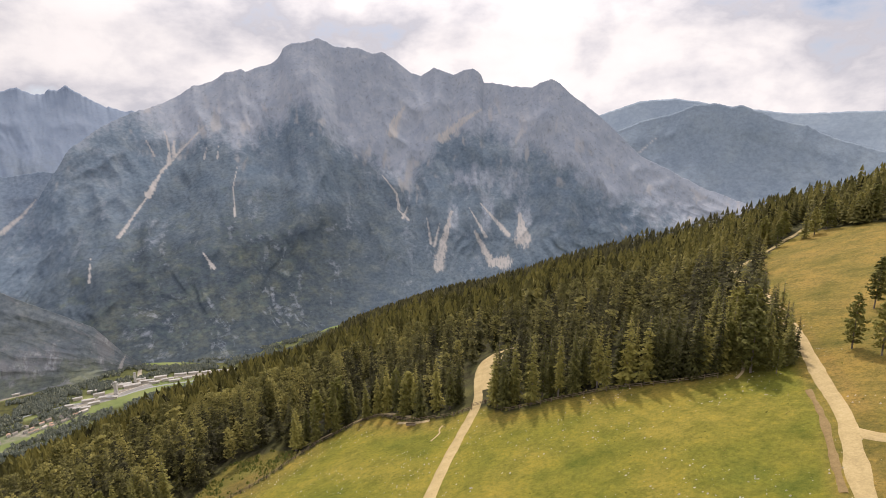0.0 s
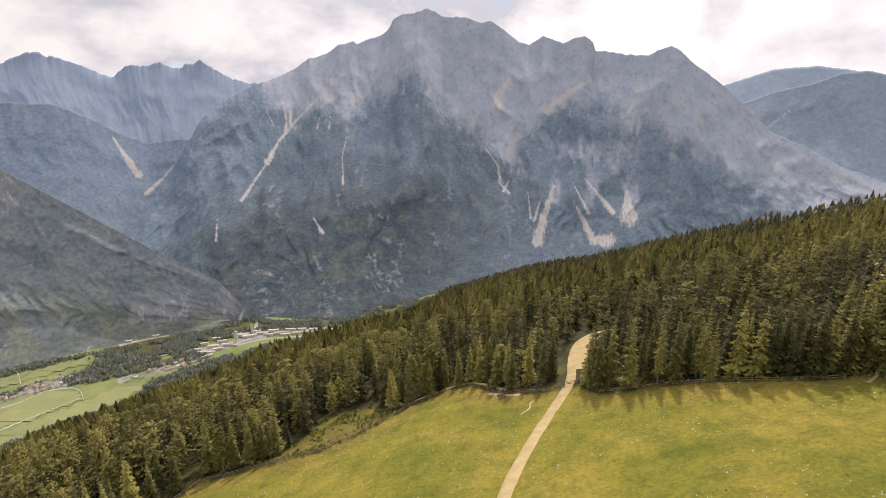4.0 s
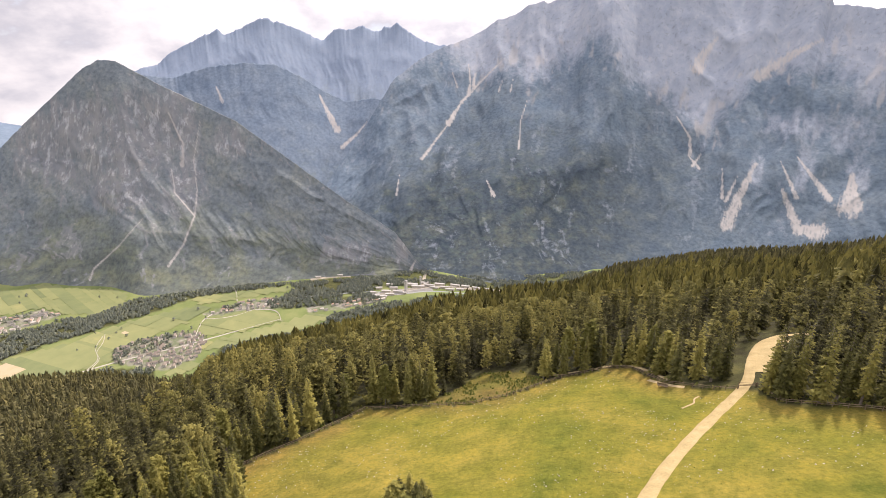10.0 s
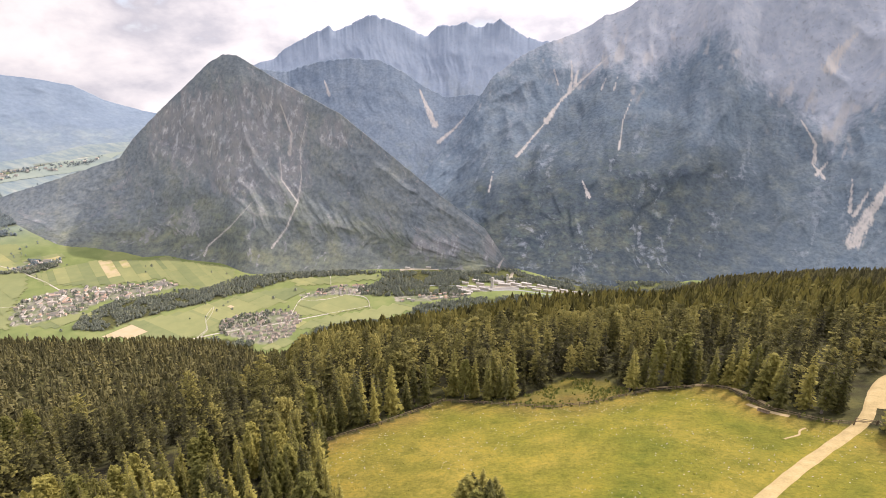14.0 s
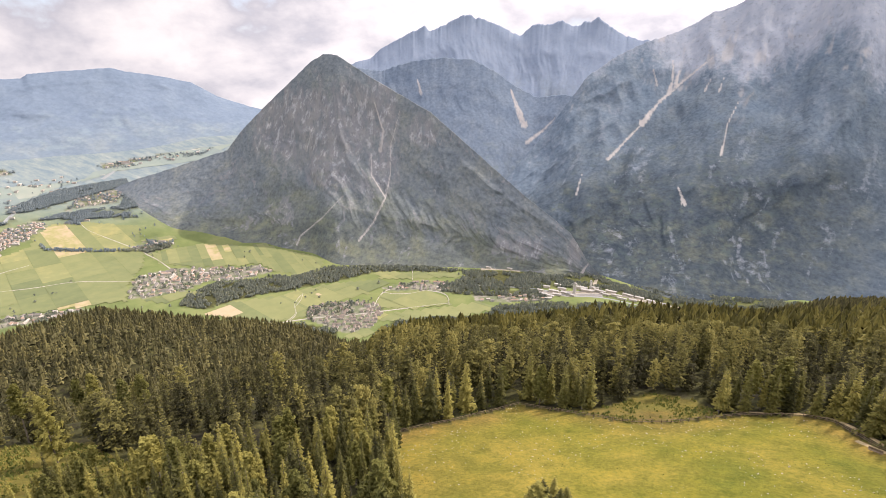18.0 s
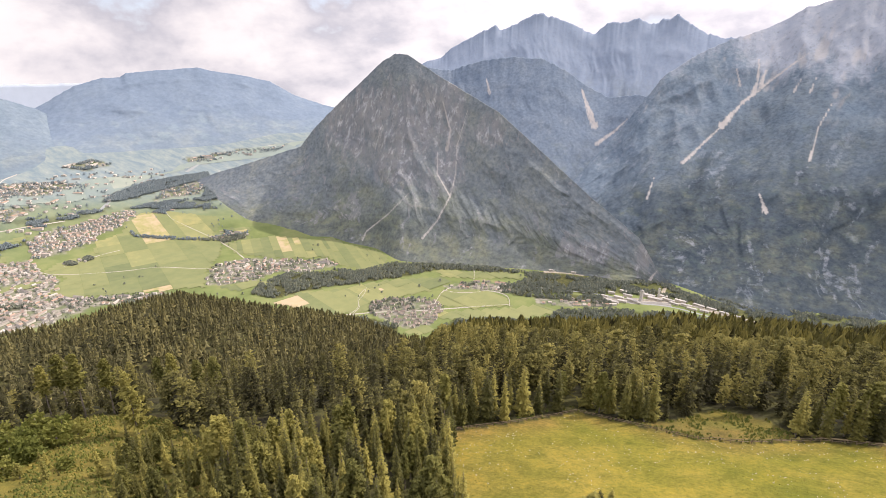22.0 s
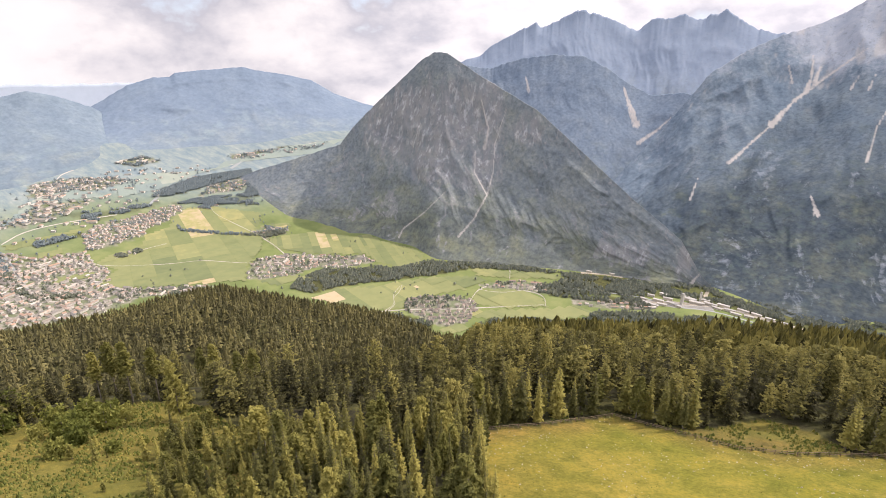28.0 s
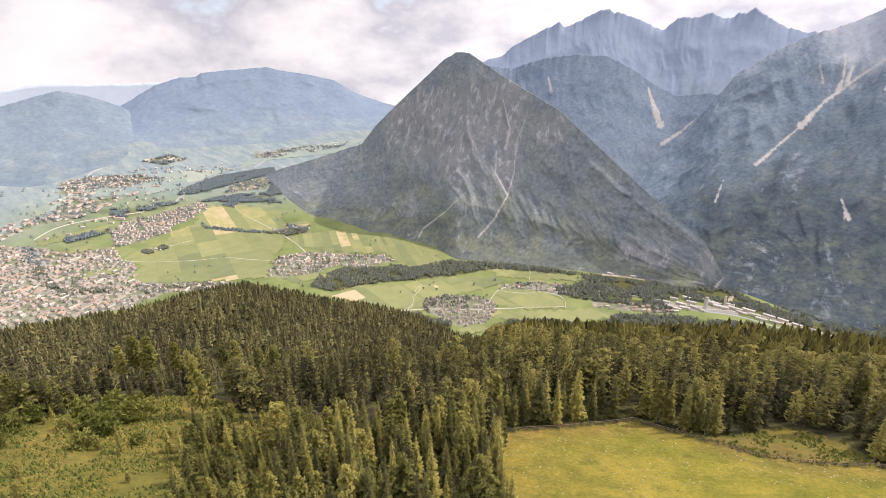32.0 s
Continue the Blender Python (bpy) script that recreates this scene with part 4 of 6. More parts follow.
x, y, a, r = scatter(13000, -82, 90, 60, 450, 1)
ok = wooded(x, y, a, r) & ~near_block(x, y, a, r) & ~((a > 60) & (r < 140))
pale = (np.random.RandomState(5).rand(len(x)) < 0.07 + (0.26 * ((a > -14) & (a < 36)) + 0.3 * (cloudy(x / 50, y / 50, 21, 2) > 0.56)) * np.where((a > 38) | (a < -24), 0.25, 1.0))
near = (r < 265) & (a > -62)
cells, chosen = set(), []
for n in np.flatnonzero(ok & near):
    cell = (int(x[n] // 4.5), int(y[n] // 4.5))
    if cell not in cells:
        cells.add(cell)
        chosen.append(n)
close_spots = (x[chosen], y[chosen], pale[chosen])
ok &= ~near
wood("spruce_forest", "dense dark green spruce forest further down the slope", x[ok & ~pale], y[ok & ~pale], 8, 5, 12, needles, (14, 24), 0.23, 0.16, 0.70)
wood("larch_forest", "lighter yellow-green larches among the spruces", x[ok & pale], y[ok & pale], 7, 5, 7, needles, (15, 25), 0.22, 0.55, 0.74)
x, y, a, r = scatter(30000, -62, 94, 450, 1150, 3)
ok = wooded(x, y, a, r)
wood("far_forest", "dark conifer forest on the hills below", x[ok], y[ok], 3, 4, 4, needles_far, wide=0.26, size=(9, 22), light=0.44)


# ---- trees that stand singly ----
def part(name, verts, faces, mat, parent=None, label="", smooth_faces=False):
    m = bpy.data.meshes.new(name)
    m.from_pydata(verts, [], faces)
    m.materials.append(mat)
    if smooth_faces:
        m.polygons.foreach_set("use_smooth", np.ones(len(m.polygons), bool))
    ob = new(name, m)
    ob.parent = parent
    return tagged(ob, label)


def tube(path, radii, sides=7):
    verts, faces = [], []
    for n, ((x, y, z), q) in enumerate(zip(path, radii)):
        for s in range(sides):
            a = 6.2832 * s / sides
            verts.append((x + q * math.cos(a), y + q * math.sin(a), z))
        if n:
            b = (n - 1) * sides
            faces += [(b + s, b + (s + 1) % sides, b + sides + (s + 1) % sides, b + sides + s) for s in range(sides)]
    faces.append(tuple(range(len(verts) - sides, len(verts))))
    return verts, faces


def bough(verts, faces, root, angle, length, drop, rng, curl=0.1, wide=0.3, sprigs=True):
    """A drooping bough: a ridged spray with side sprigs."""
    c, s = math.cos(angle), math.sin(angle)

    def spot(d, side, z):
        return (root[0] + c * d - s * side, root[1] + s * d + c * side, root[2] + z)

    b = len(verts)
    w = length * wide * rng.uniform(0.75, 1.25)
    verts += [spot(0, 0, 0), spot(0.42 * length, w * 0.8, -drop * 0.55 - w * 0.3), spot(0.45 * length, 0, -drop * 0.3), spot(0.42 * length, -w * 0.8, -drop * 0.55 - w * 0.3),
              spot(0.74 * length, w * 0.62, -drop * 0.9 - w * 0.25), spot(0.78 * length, 0, -drop * 0.68), spot(0.74 * length, -w * 0.62, -drop * 0.9 - w * 0.25),
              spot(length, 0, -drop + curl * length)]
    faces += [(b, b + 1, b + 2), (b, b + 2, b + 3), (b + 2, b + 4, b + 5), (b + 2, b + 5, b + 6), (b + 5, b + 4, b + 7), (b + 5, b + 7, b + 6)]
    for side in (1, -1) if sprigs else ():
        d = rng.uniform(0.3, 0.6) * length
        k = len(verts)
        verts += [spot(d * 0.7, 0, -drop * 0.3), spot(d * 1.15, side * w * 1.25, -drop * 0.7), spot(d * 1.3, side * w * 0.3, -drop * 0.55)]
        faces.append((k, k + 1, k + 2))


def boughs(rng, seed, tall, wide, whorls, low, lean, each=8, sprigs=True, spray=0.38, droop=(0.3, 0.62)):
    verts, faces = [], []
    for n in range(whorls):
        k = low + (0.97 - low) * (n / (whorls - 1)) ** 0.92
        reach = wide * (1 - k) ** 0.8 * (0.8 + 0.2 * math.sin(n * 2.3 + seed)) * min(1, 0.55 + 3 * k) + 0.16
        count = each if k < 0.75 else each - 2
        for i in range(count):
            q = rng.uniform(0.62, 1.2)
            bough(verts, faces, (lean[0] * k, lean[1] * k, tall * (k + rng.uniform(-0.45, 0.45) * (1 - low) / whorls)), i * 6.2832 / count + n * 0.5 + rng.uniform(-0.3, 0.3), reach * q, reach * q * rng.uniform(*droop), rng, 0.1, spray, sprigs)
    return verts, faces


def spruce(seed, tall=17.0, wide=2.5, whorls=21, low=0.06):
    rng = random.Random(seed)
    tree = new("spruce_tree")
    lean = [rng.uniform(-0.25, 0.25) for _ in range(2)]
    part("trunk", *tube([(lean[0] * k, lean[1] * k, tall * k - 0.6) for k in (0, 0.3, 0.65, 0.98)], (0.24, 0.18, 0.10, 0.02)), bark, tree, "scaly grey-brown trunk", True)
    verts, faces = boughs(rng, seed, tall, wide, whorls, low, lean)
    part("crown", verts, faces, needles_near, tree)
    return tagged(tree, "tall dark green spruce with drooping boughs", "tree", "trees by the pasture")


def larch(seed, tall=17.0, wide=2.9, bare_part=0.22, kind="larch_tree", label="light green larch with an airy crown and bare lower trunk"):
    rng = random.Random(seed)
    tree = new(kind)
    lean = [rng.uniform(-0.5, 0.5) for _ in range(2)]
    part("trunk", *tube([(lean[0] * k, lean[1] * k, tall * k - 0.6) for k in (0, 0.35, 0.7, 0.99)], (0.24, 0.17, 0.09, 0.02)), bark, tree, "pale brown trunk", True)
    verts, faces = [], []
    for n in range(19):
        k = bare_part + (0.97 - bare_part) * n / 18
        reach = wide * (math.sin(math.pi * min(1, (0.25 + 0.75 * (k - bare_part) / (1 - bare_part)))) ** 0.75) * (0.9 - 0.25 * k) + 0.3
        for i in range(6):
            if rng.random() < 0.14:
                continue
            q = reach * rng.uniform(0.5, 1.2)
            a = i * 1.047 + n * 0.8 + rng.uniform(-0.4, 0.4)
            z = tall * (k + rng.uniform(-0.02, 0.02))
            bough(verts, faces, (lean[0] * k, lean[1] * k, z), a, q, q * rng.uniform(-0.15, 0.3), rng, 0.12, 0.2)
            for d in (0.4, 0.7, 0.95):
                x, y = lean[0] * k + math.cos(a) * q * d, lean[1] * k + math.sin(a) * q * d
                for _ in range(3):
                    b, size = len(verts), rng.uniform(0.18, 0.42)
                    verts += [(x + rng.gauss(0, 0.25) + size * dx, y + rng.gauss(0, 0.25) + size * dy, z + rng.gauss(0, 0.2) + size * dz) for dx, dy, dz in ((1, 0, -0.3), (-0.5, 0.87, 0.2), (-0.5, -0.87, -0.2), (0, 0, 0.6))]
                    faces += [(b, b + 1, b + 3), (b + 1, b + 2, b + 3), (b + 2, b, b + 3)]
    part("crown", verts, faces, larch_needles, tree)
    return tagged(tree, label, "tree", "trees by the pasture")


def broadleaf(seed, tall=9.0, wide=3.2, kind="broadleaf_tree", label="round grey-green broadleaf tree among the spruces", middle=0.58, leaves_count=420):
    rng = random.Random(seed)
    tree = new(kind)
    part("trunk", *tube([(0, 0, -0.5), (0.1, 0, tall * 0.4), (0, 0.1, tall * 0.8)], (0.25, 0.17, 0.05)), bark, tree, "grey trunk", True)
    verts, faces = [], []
    for _ in range(leaves_count):
        u, v = rng.uniform(0, 6.28), rng.uniform(-0.75, 1)
        q = (0.6 + 0.4 * rng.random()) * (0.85 + 0.25 * math.sin(3 * u + 5 * v))
        c = Vector((math.cos(u) * math.sqrt(max(0, 1 - v * v)) * wide * q, math.sin(u) * math.sqrt(max(0, 1 - v * v)) * wide * q, tall * (middle + (1 - middle) * v * q)))
        d = Euler((rng.uniform(0, 6.28), rng.uniform(0, 6.28), 0)).to_matrix()
        size, b = rng.uniform(0.3, 0.6), len(verts)
        verts += [tuple(c + d @ Vector(p) * size) for p in ((-1, -0.5, 0), (0.2, -0.8, 0.2), (1, 0.1, 0), (0.1, 0.8, 0.25))]
        faces += [(b, b + 1, b + 2), (b, b + 2, b + 3)]
    part("crown", verts, faces, leaves, tree)
    return tagged(tree, label, "tree", "trees by the pasture")


def stand(ob, x, y, size=1.0, turn=0.0, squat=1.0, sink=0.15):
    return Matrix.Translation((x, y, float(land(x, y)) - sink)) @ Matrix.Rotation(turn, 4, "Z") @ Matrix.Diagonal((size * squat, size * squat, size, 1))


class Nursery:
    """Puts the first tree of each kind to use and copies it after that."""

    def __init__(self, kinds):
        self.kinds, self.used, self.rng = kinds, set(), random.Random(8)

    def plant(self, n, x, y, size, label="", squat=1.0):
        m = stand(None, x, y, size, self.rng.uniform(0, 6.28), squat)
        if n in self.used:
            first = self.kinds[n].scale
            ob = copy_thing(self.kinds[n], m @ Matrix.Diagonal((1 / first[0], 1 / first[1], 1 / first[2], 1)))
        else:
            ob = self.kinds[n]
            ob.matrix_basis = m
            self.used.add(n)
        return tagged(ob, label) if label else ob


trees = Nursery([spruce(1), spruce(2, 17, 2.2, 24), spruce(3, 17, 2.9, 19, 0.1), spruce(4, 17, 2.0, 22, 0.16), larch(5), larch(6, 17, 2.4, 0.35), larch(7, 17, 3.3, 0.15),
                 broadleaf(8), larch(9, 17, 1.9, 0.5, "pine_tree", "tall pine with a long bare pale trunk"),
                 broadleaf(10, 6.5, 3.6, "hazel_bush", "light green hazel bush in the overgrown clearing", 0.42, 620)])
spots = []
rng = random.Random(31)
x, y, a, r = scatter(9000, -82, 90, 58, 175, 12)
ok = wooded(x, y, a, r) & near_block(x, y, a, r)
for px, py, pa, pr in zip(x[ok], y[ok], a[ok], r[ok]):
    grove = pa > 26 and pr < (132 if pa > 58 else 116)
    if pa > 71 - 0.12 * (pr - 90):
        continue
    if any((px - qx) ** 2 + (py - qy) ** 2 < (2.7 if grove else 2.5 if pa < -30.5 else 3.2) ** 2 for qx, qy, *_ in spots):
        continue
    spots.append((px, py, pa, pr, grove))
for px, py, pa, pr, grove in spots[:600]:
    pale = rng.random() < (0.2 if grove else 0.04 if pa < -30.5 else 0.16)
    kind = rng.choice((4, 5, 6)) if pale else rng.choice((0, 0, 1, 1, 2, 3))
    trees.plant(kind, px, py, (rng.uniform(0.95, 1.25) if pa < -30.5 else rng.uniform(0.34, 0.62) if pa > 58 else rng.uniform(0.55, 1.0) if grove else rng.uniform(0.72, 1.12)), squat=rng.uniform(0.95, 1.3) if grove or pa < -30.5 else rng.uniform(1.1, 1.45))
for az, out, kind, size, label in ((-58.2, 141, 6, 0.72, ""), (-59.3, 137, 0, 0.60, ""), (-60.6, 141, 0, 0.62, ""), (-61.2, 143, 1, 0.66, ""), (-60.2, 147, 1, 0.85, ""), (-57.6, 149, 7, 1.0, ""),
                                   (-59.9, 135, 4, 0.5, ""), (-56.6, 158, 7, 1.05, ""), (-58.8, 152, 2, 0.9, ""), (-57.4, 144, 2, 0.8, ""), (-55.6, 141, 6, 0.75, ""),
                                   (-65.2, 147, 6, 0.80, "lone green larch in the dry upper pasture"), (-67.3, 142, 6, 0.85, "lone green larch in the dry upper pasture"), (-66.2, 178, 4, 0.85, "lone green larch in the dry upper pasture"),
                                   (-67.0, 183, 6, 0.9, "lone green larch in the dry upper pasture"), (-68.3, 176, 4, 0.6, ""), (-69.5, 160, 6, 0.6, ""),
                                   (64.6, 148, 6, 1.18, "single tall larch in the overgrown clearing"), (68.6, 173, 8, 1.3, ""), (69.8, 178, 8, 1.25, ""), (71.2, 176, 8, 1.1, ""), (66.2, 172, 8, 1.15, ""), (73.7, 145, 9, 1.05, ""), (71.3, 152, 9, 1.1, ""), (69.6, 156, 9, 0.9, ""), (75.1, 164, 9, 1.0, ""), (78.9, 166, 9, 0.9, ""), (80.6, 160, 9, 0.95, ""), (77.0, 175, 9, 1.2, ""), (75.8, 138, 9, 0.8, ""), (74.8, 150, 9, 1.0, ""), (79.5, 182, 9, 1.3, ""), (78.0, 186, 9, 1.2, ""), (72.5, 162, 9, 1.15, ""), (73.6, 158, 9, 0.9, ""), (70.6, 160, 9, 0.95, ""), (82, 150, 9, 0.8, ""), (76.8, 154, 9, 0.7, ""), (71.2, 133, 9, 0.55, ""), (68.5, 134, 9, 0.4, ""), (60.4, 176, 8, 1.1, ""), (61.6, 178, 8, 1.0, ""), (58, 168, 8, 1.0, ""), (56.3, 166, 8, 1.05, ""),
                                   (68.7, 123, 0, 0.6, ""), (66.9, 125, 1, 0.52, ""), (66.3, 110, 0, 0.55, ""), (64.2, 119, 2, 0.55, ""), (73.0, 129, 0, 0.5, ""), (80, 172, 5, 0.85, ""), (62.5, 128, 4, 0.5, "")):
    px, py, _ = at(az, out)
    trees.plant(kind, px, py, size, label)
for n in range(26):
    px, py, _ = at(rng.uniform(60, 86), rng.uniform(100, 172))
    if inside(np.array(px), np.array(py), GLADE):
        trees.plant(rng.choice((0, 1, 2, 4, 6)), px, py, rng.uniform(0.1, 0.26), "young conifer in the overgrown clearing", squat=1.5)
for n, (az, out) in enumerate(((-58.5, 303), (-58.9, 322), (-60.5, 312), (-61.2, 318), (-62.0, 328), (-62.5, 332), (-64.0, 330), (-65.0, 326), (-56.2, 308), (-57.3, 318))):
    px, py, _ = at(az, out)
    trees.plant((6, 4, 0)[n % 3 if n % 4 else 0], px, py, 0.75 + 0.3 * ((n * 7) % 5) / 4, "young larch beside the upper gravel road", squat=1.25)
# The dark corner of the forest that hides the middle of the upper road.
corner = plan([(-54.5, 139), (-57.5, 136), (-60.9, 138), (-61.2, 146), (-59.6, 168), (-57.5, 190), (-55.0, 200), (-53.5, 190)])
taken = []
for n in range(900):
    px, py, _ = at(rng.uniform(-61.5, -53), rng.uniform(136, 240))
    if inside(np.array(px), np.array(py), corner) and off_line(np.array(px), np.array(py), UPPER) > 3.2 and all((px - qx) ** 2 + (py - qy) ** 2 > 11 for qx, qy in taken):
        taken.append((px, py))
        trees.plant(rng.choice((0, 1, 2, 3, 6)), px, py, rng.uniform(0.7, 1.05), squat=1.3)
for az, out, size in ((5.4, 82, 0.27), (6.3, 84, 0.36), (7.1, 82, 0.40), (7.9, 84.5, 0.44), (8.6, 82.5, 0.36), (9.3, 84, 0.42), (10.0, 82, 0.40), (10.8, 83.5, 0.34), (8.7, 80, 0.3), (6.9, 80.5, 0.28)):
    px, py, _ = at(az, out)
    trees.plant(rng.choice((0, 2, 6)), px, py, size, "small spruce in a clump on the open pasture", squat=2.3)

# The rows behind them, bough by bough but in one mesh for each kind of tree.
def clumps(rng, tall, wide, bare_part, whorls=13, each=6):
    """An airy crown: short rising boughs, each carrying loose clumps of shoots; broad in the middle, with a blunt top."""
    verts, faces = [], []
    lean = (rng.uniform(-0.6, 0.6), rng.uniform(-0.6, 0.6))
    for n in range(whorls):
        k = bare_part + (0.96 - bare_part) * n / (whorls - 1)
        q = (k - bare_part) / (1 - bare_part)
        reach = wide * (0.35 + 0.65 * math.sin(math.pi * min(1.0, 0.22 + 0.78 * q)) ** 0.8) * (0.8 + 0.3 * math.sin(n * 1.9 + whorls))
        for i in range(each):
            if rng.random() < 0.12:
                continue
            d, a = reach * rng.uniform(0.55, 1.25), i * 6.2832 / each + n * 0.9 + rng.uniform(-0.45, 0.45)
            z = tall * (k + rng.uniform(-0.03, 0.03))
            root = (lean[0] * k, lean[1] * k, z)
            bough(verts, faces, root, a, d, d * rng.uniform(-0.1, 0.35), rng, 0.1, 0.22, False)
            for out in (0.45, 0.75, 1.0):
                b, size = len(verts), rng.uniform(0.28, 0.58)
                x, y, up = root[0] + math.cos(a) * d * out + rng.gauss(0, 0.3), root[1] + math.sin(a) * d * out + rng.gauss(0, 0.3), z + rng.uniform(-0.55, 0.4)
                verts += [(x + size * math.cos(a + t) * rng.uniform(0.7, 1.2), y + size * math.sin(a + t) * rng.uniform(0.7, 1.2), up - size * rng.uniform(0.1, 0.5)) for t in (0, 1.57, 3.14, 4.71)] + [(x, y, up + size * 0.55)]
                faces += [(b, b + 1, b + 4), (b + 1, b + 2, b + 4), (b + 2, b + 3, b + 4), (b + 3, b, b + 4)]
    return verts, faces


def many(name, label, x, y, shapes, seed, light, tall=(0.7, 1.3), spread=0.24):
    rng = np.random.RandomState(seed)
    all_v, all_f, tone, base = [], [], [], 0
    which = rng.randint(0, len(shapes), len(x))
    for n, (verts, faces) in enumerate(shapes):
        v, f = np.array(verts), np.array(faces)
        px, py = x[which == n], y[which == n]
        count = len(px)
        a = rng.uniform(0, 6.28, count)
        h = rng.uniform(*tall, count) * (0.72 + 0.56 * cloudy(px / 18, py / 18, seed + 2, 2)) * (1 - 0.3 * smooth(np.degrees(np.arctan2(-px, py)), 34, 44) * smooth(np.hypot(px, py), 150, 190))
        w = h * rng.uniform(1.0, 1.5, count)
        c, q = np.cos(a)[:, None], np.sin(a)[:, None]
        pts = np.stack([(c * v[:, 0] - q * v[:, 1]) * w[:, None] + px[:, None], (q * v[:, 0] + c * v[:, 1]) * w[:, None] + py[:, None], v[:, 2] * h[:, None] + land(px, py)[:, None]], -1)
        all_v.append(pts.reshape(-1, 3))
        all_f.append((f[None] + base + (np.arange(count) * len(v))[:, None, None]).reshape(-1, 3))
        # Tint darkens towards the trunk: older needles, with crown shade painted in too.
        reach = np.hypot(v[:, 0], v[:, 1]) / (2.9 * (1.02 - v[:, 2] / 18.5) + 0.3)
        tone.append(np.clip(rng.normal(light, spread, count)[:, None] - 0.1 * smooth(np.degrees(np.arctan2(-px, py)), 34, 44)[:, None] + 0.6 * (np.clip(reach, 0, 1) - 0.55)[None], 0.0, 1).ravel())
        base += count * len(v)
    m = bpy.data.meshes.new(name)
    m.from_pydata(np.concatenate(all_v), [], np.concatenate(all_f))
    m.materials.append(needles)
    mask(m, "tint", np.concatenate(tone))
    return tagged(new(name, m), label, "forest", kind="stuff")


cx, cy, cp = close_spots
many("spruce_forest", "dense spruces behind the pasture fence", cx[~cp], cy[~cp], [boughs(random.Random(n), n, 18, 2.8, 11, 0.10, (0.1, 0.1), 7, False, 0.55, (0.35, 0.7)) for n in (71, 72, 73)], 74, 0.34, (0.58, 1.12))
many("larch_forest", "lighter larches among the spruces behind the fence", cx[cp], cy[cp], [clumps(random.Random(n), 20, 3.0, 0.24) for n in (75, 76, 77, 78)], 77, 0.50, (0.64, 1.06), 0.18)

# ---- tracks, fence and small things of the pasture ----
gravel = material("pale_gravel", [(0.3, (0.22, 0.172, 0.085)), (0.5, (0.315, 0.245, 0.12)), (0.7, (0.39, 0.312, 0.168))], 0.35, fine=7, bump=0.4, depth=0.1)
sand = material("bare_earth", [(0.3, (0.22, 0.165, 0.09)), (0.5, (0.32, 0.25, 0.14)), (0.7, (0.40, 0.32, 0.19))], 0.6, fine=5, bump=0.4, depth=0.1)
worn_soil = material("worn_soil", [(0.3, (0.12, 0.088, 0.035)), (0.5, (0.175, 0.122, 0.052)), (0.7, (0.23, 0.165, 0.078))], 0.9, fine=5, bump=0.5, depth=0.1)
timber = material("weathered_wood", [(0.3, (0.09, 0.068, 0.045)), (0.5, (0.155, 0.118, 0.08)), (0.7, (0.23, 0.18, 0.125))], 2.0, fine=6, bump=0.4, depth=0.02)


def curve_points(line, step):
    """Even points along a softened line in plan."""
    p = np.array(line, float)
    for _ in range(3):
        q = np.empty((2 * len(p) - 2, 2))
        q[0::2], q[1::2] = 0.75 * p[:-1] + 0.25 * p[1:], 0.25 * p[:-1] + 0.75 * p[1:]
        p = np.vstack([p[:1], q, p[-1:]])
    d = np.r_[0, np.cumsum(np.hypot(*np.diff(p, axis=0).T))]
    s = np.arange(0, d[-1], step)
    return np.stack([np.interp(s, d, p[:, 0]), np.interp(s, d, p[:, 1])], 1)


def ribbon(name, label, line, wide, mat, up=0.12, step=2.0, across=5, seed=1, kind="structure", category="road", rag=0.25, height=None):
    p = curve_points(line, step)
    way = np.gradient(p, axis=0)
    way /= np.linalg.norm(way, axis=1, keepdims=True) + 1e-9
    side = np.stack([-way[:, 1], way[:, 0]], 1)
    n = len(p)
    k = np.linspace(-0.5, 0.5, across)[None, :, None]
    wob = 1 + rag * (cloudy(np.arange(n) * 0.4 + seed, np.zeros(n), seed, 3) - 0.5)[:, None, None] * 2
    xy = p[:, None] + side[:, None] * k * wide * wob
    z = (land if height is None else height)(xy[..., 0], xy[..., 1]) + up - (up * 1.6 + 0.1) * (2 * np.abs(k[..., 0])) ** 6
    ob = new(name, grid_mesh(name, np.concatenate([xy, z[..., None]], -1), n, across, mat))
    return tagged(ob, label, category, kind=kind)


ribbon("road", "pale gravel forest track through the pasture gate", TRACK, 3.4, gravel, 0.2, 1.5, 7, 1, "structure", "road", 0.14)
ribbon("road_upper", "pale gravel road climbing past the upper pasture", UPPER, 3.6, gravel, 0.22, 2.0, 7, 4)
ribbon("road_branch", "pale gravel branch of the upper road", plan([(-66.0, 107), (-68.6, 104.5), (-72, 106), (-79, 112)]), 3.6, gravel, 0.2, 2.0, 7, 5)
ribbon("path", "narrow sandy path outside the pasture fence", plan([(-9, 158), (-12, 160), (-16.5, 166), (-19, 164), (-21.5, 154), (-23, 148)]), 1.8, sand, 0.15, 2.0, 5, 8)
ribbon("sand_patch", "bare sandy patch in the grass by the fence", plan([(-20.5, 150), (-22, 146.5), (-23.5, 143.5), (-24.5, 143)]), 2.2, sand, 0.15, 1.0, 5, 9)
ribbon("rut", "short washed-out rut in the grass", plan([(-24.3, 127), (-24.9, 129), (-25.5, 131), (-25.3, 134), (-25.8, 136)]), 0.7, sand, 0.12, 0.7, 5, 10)
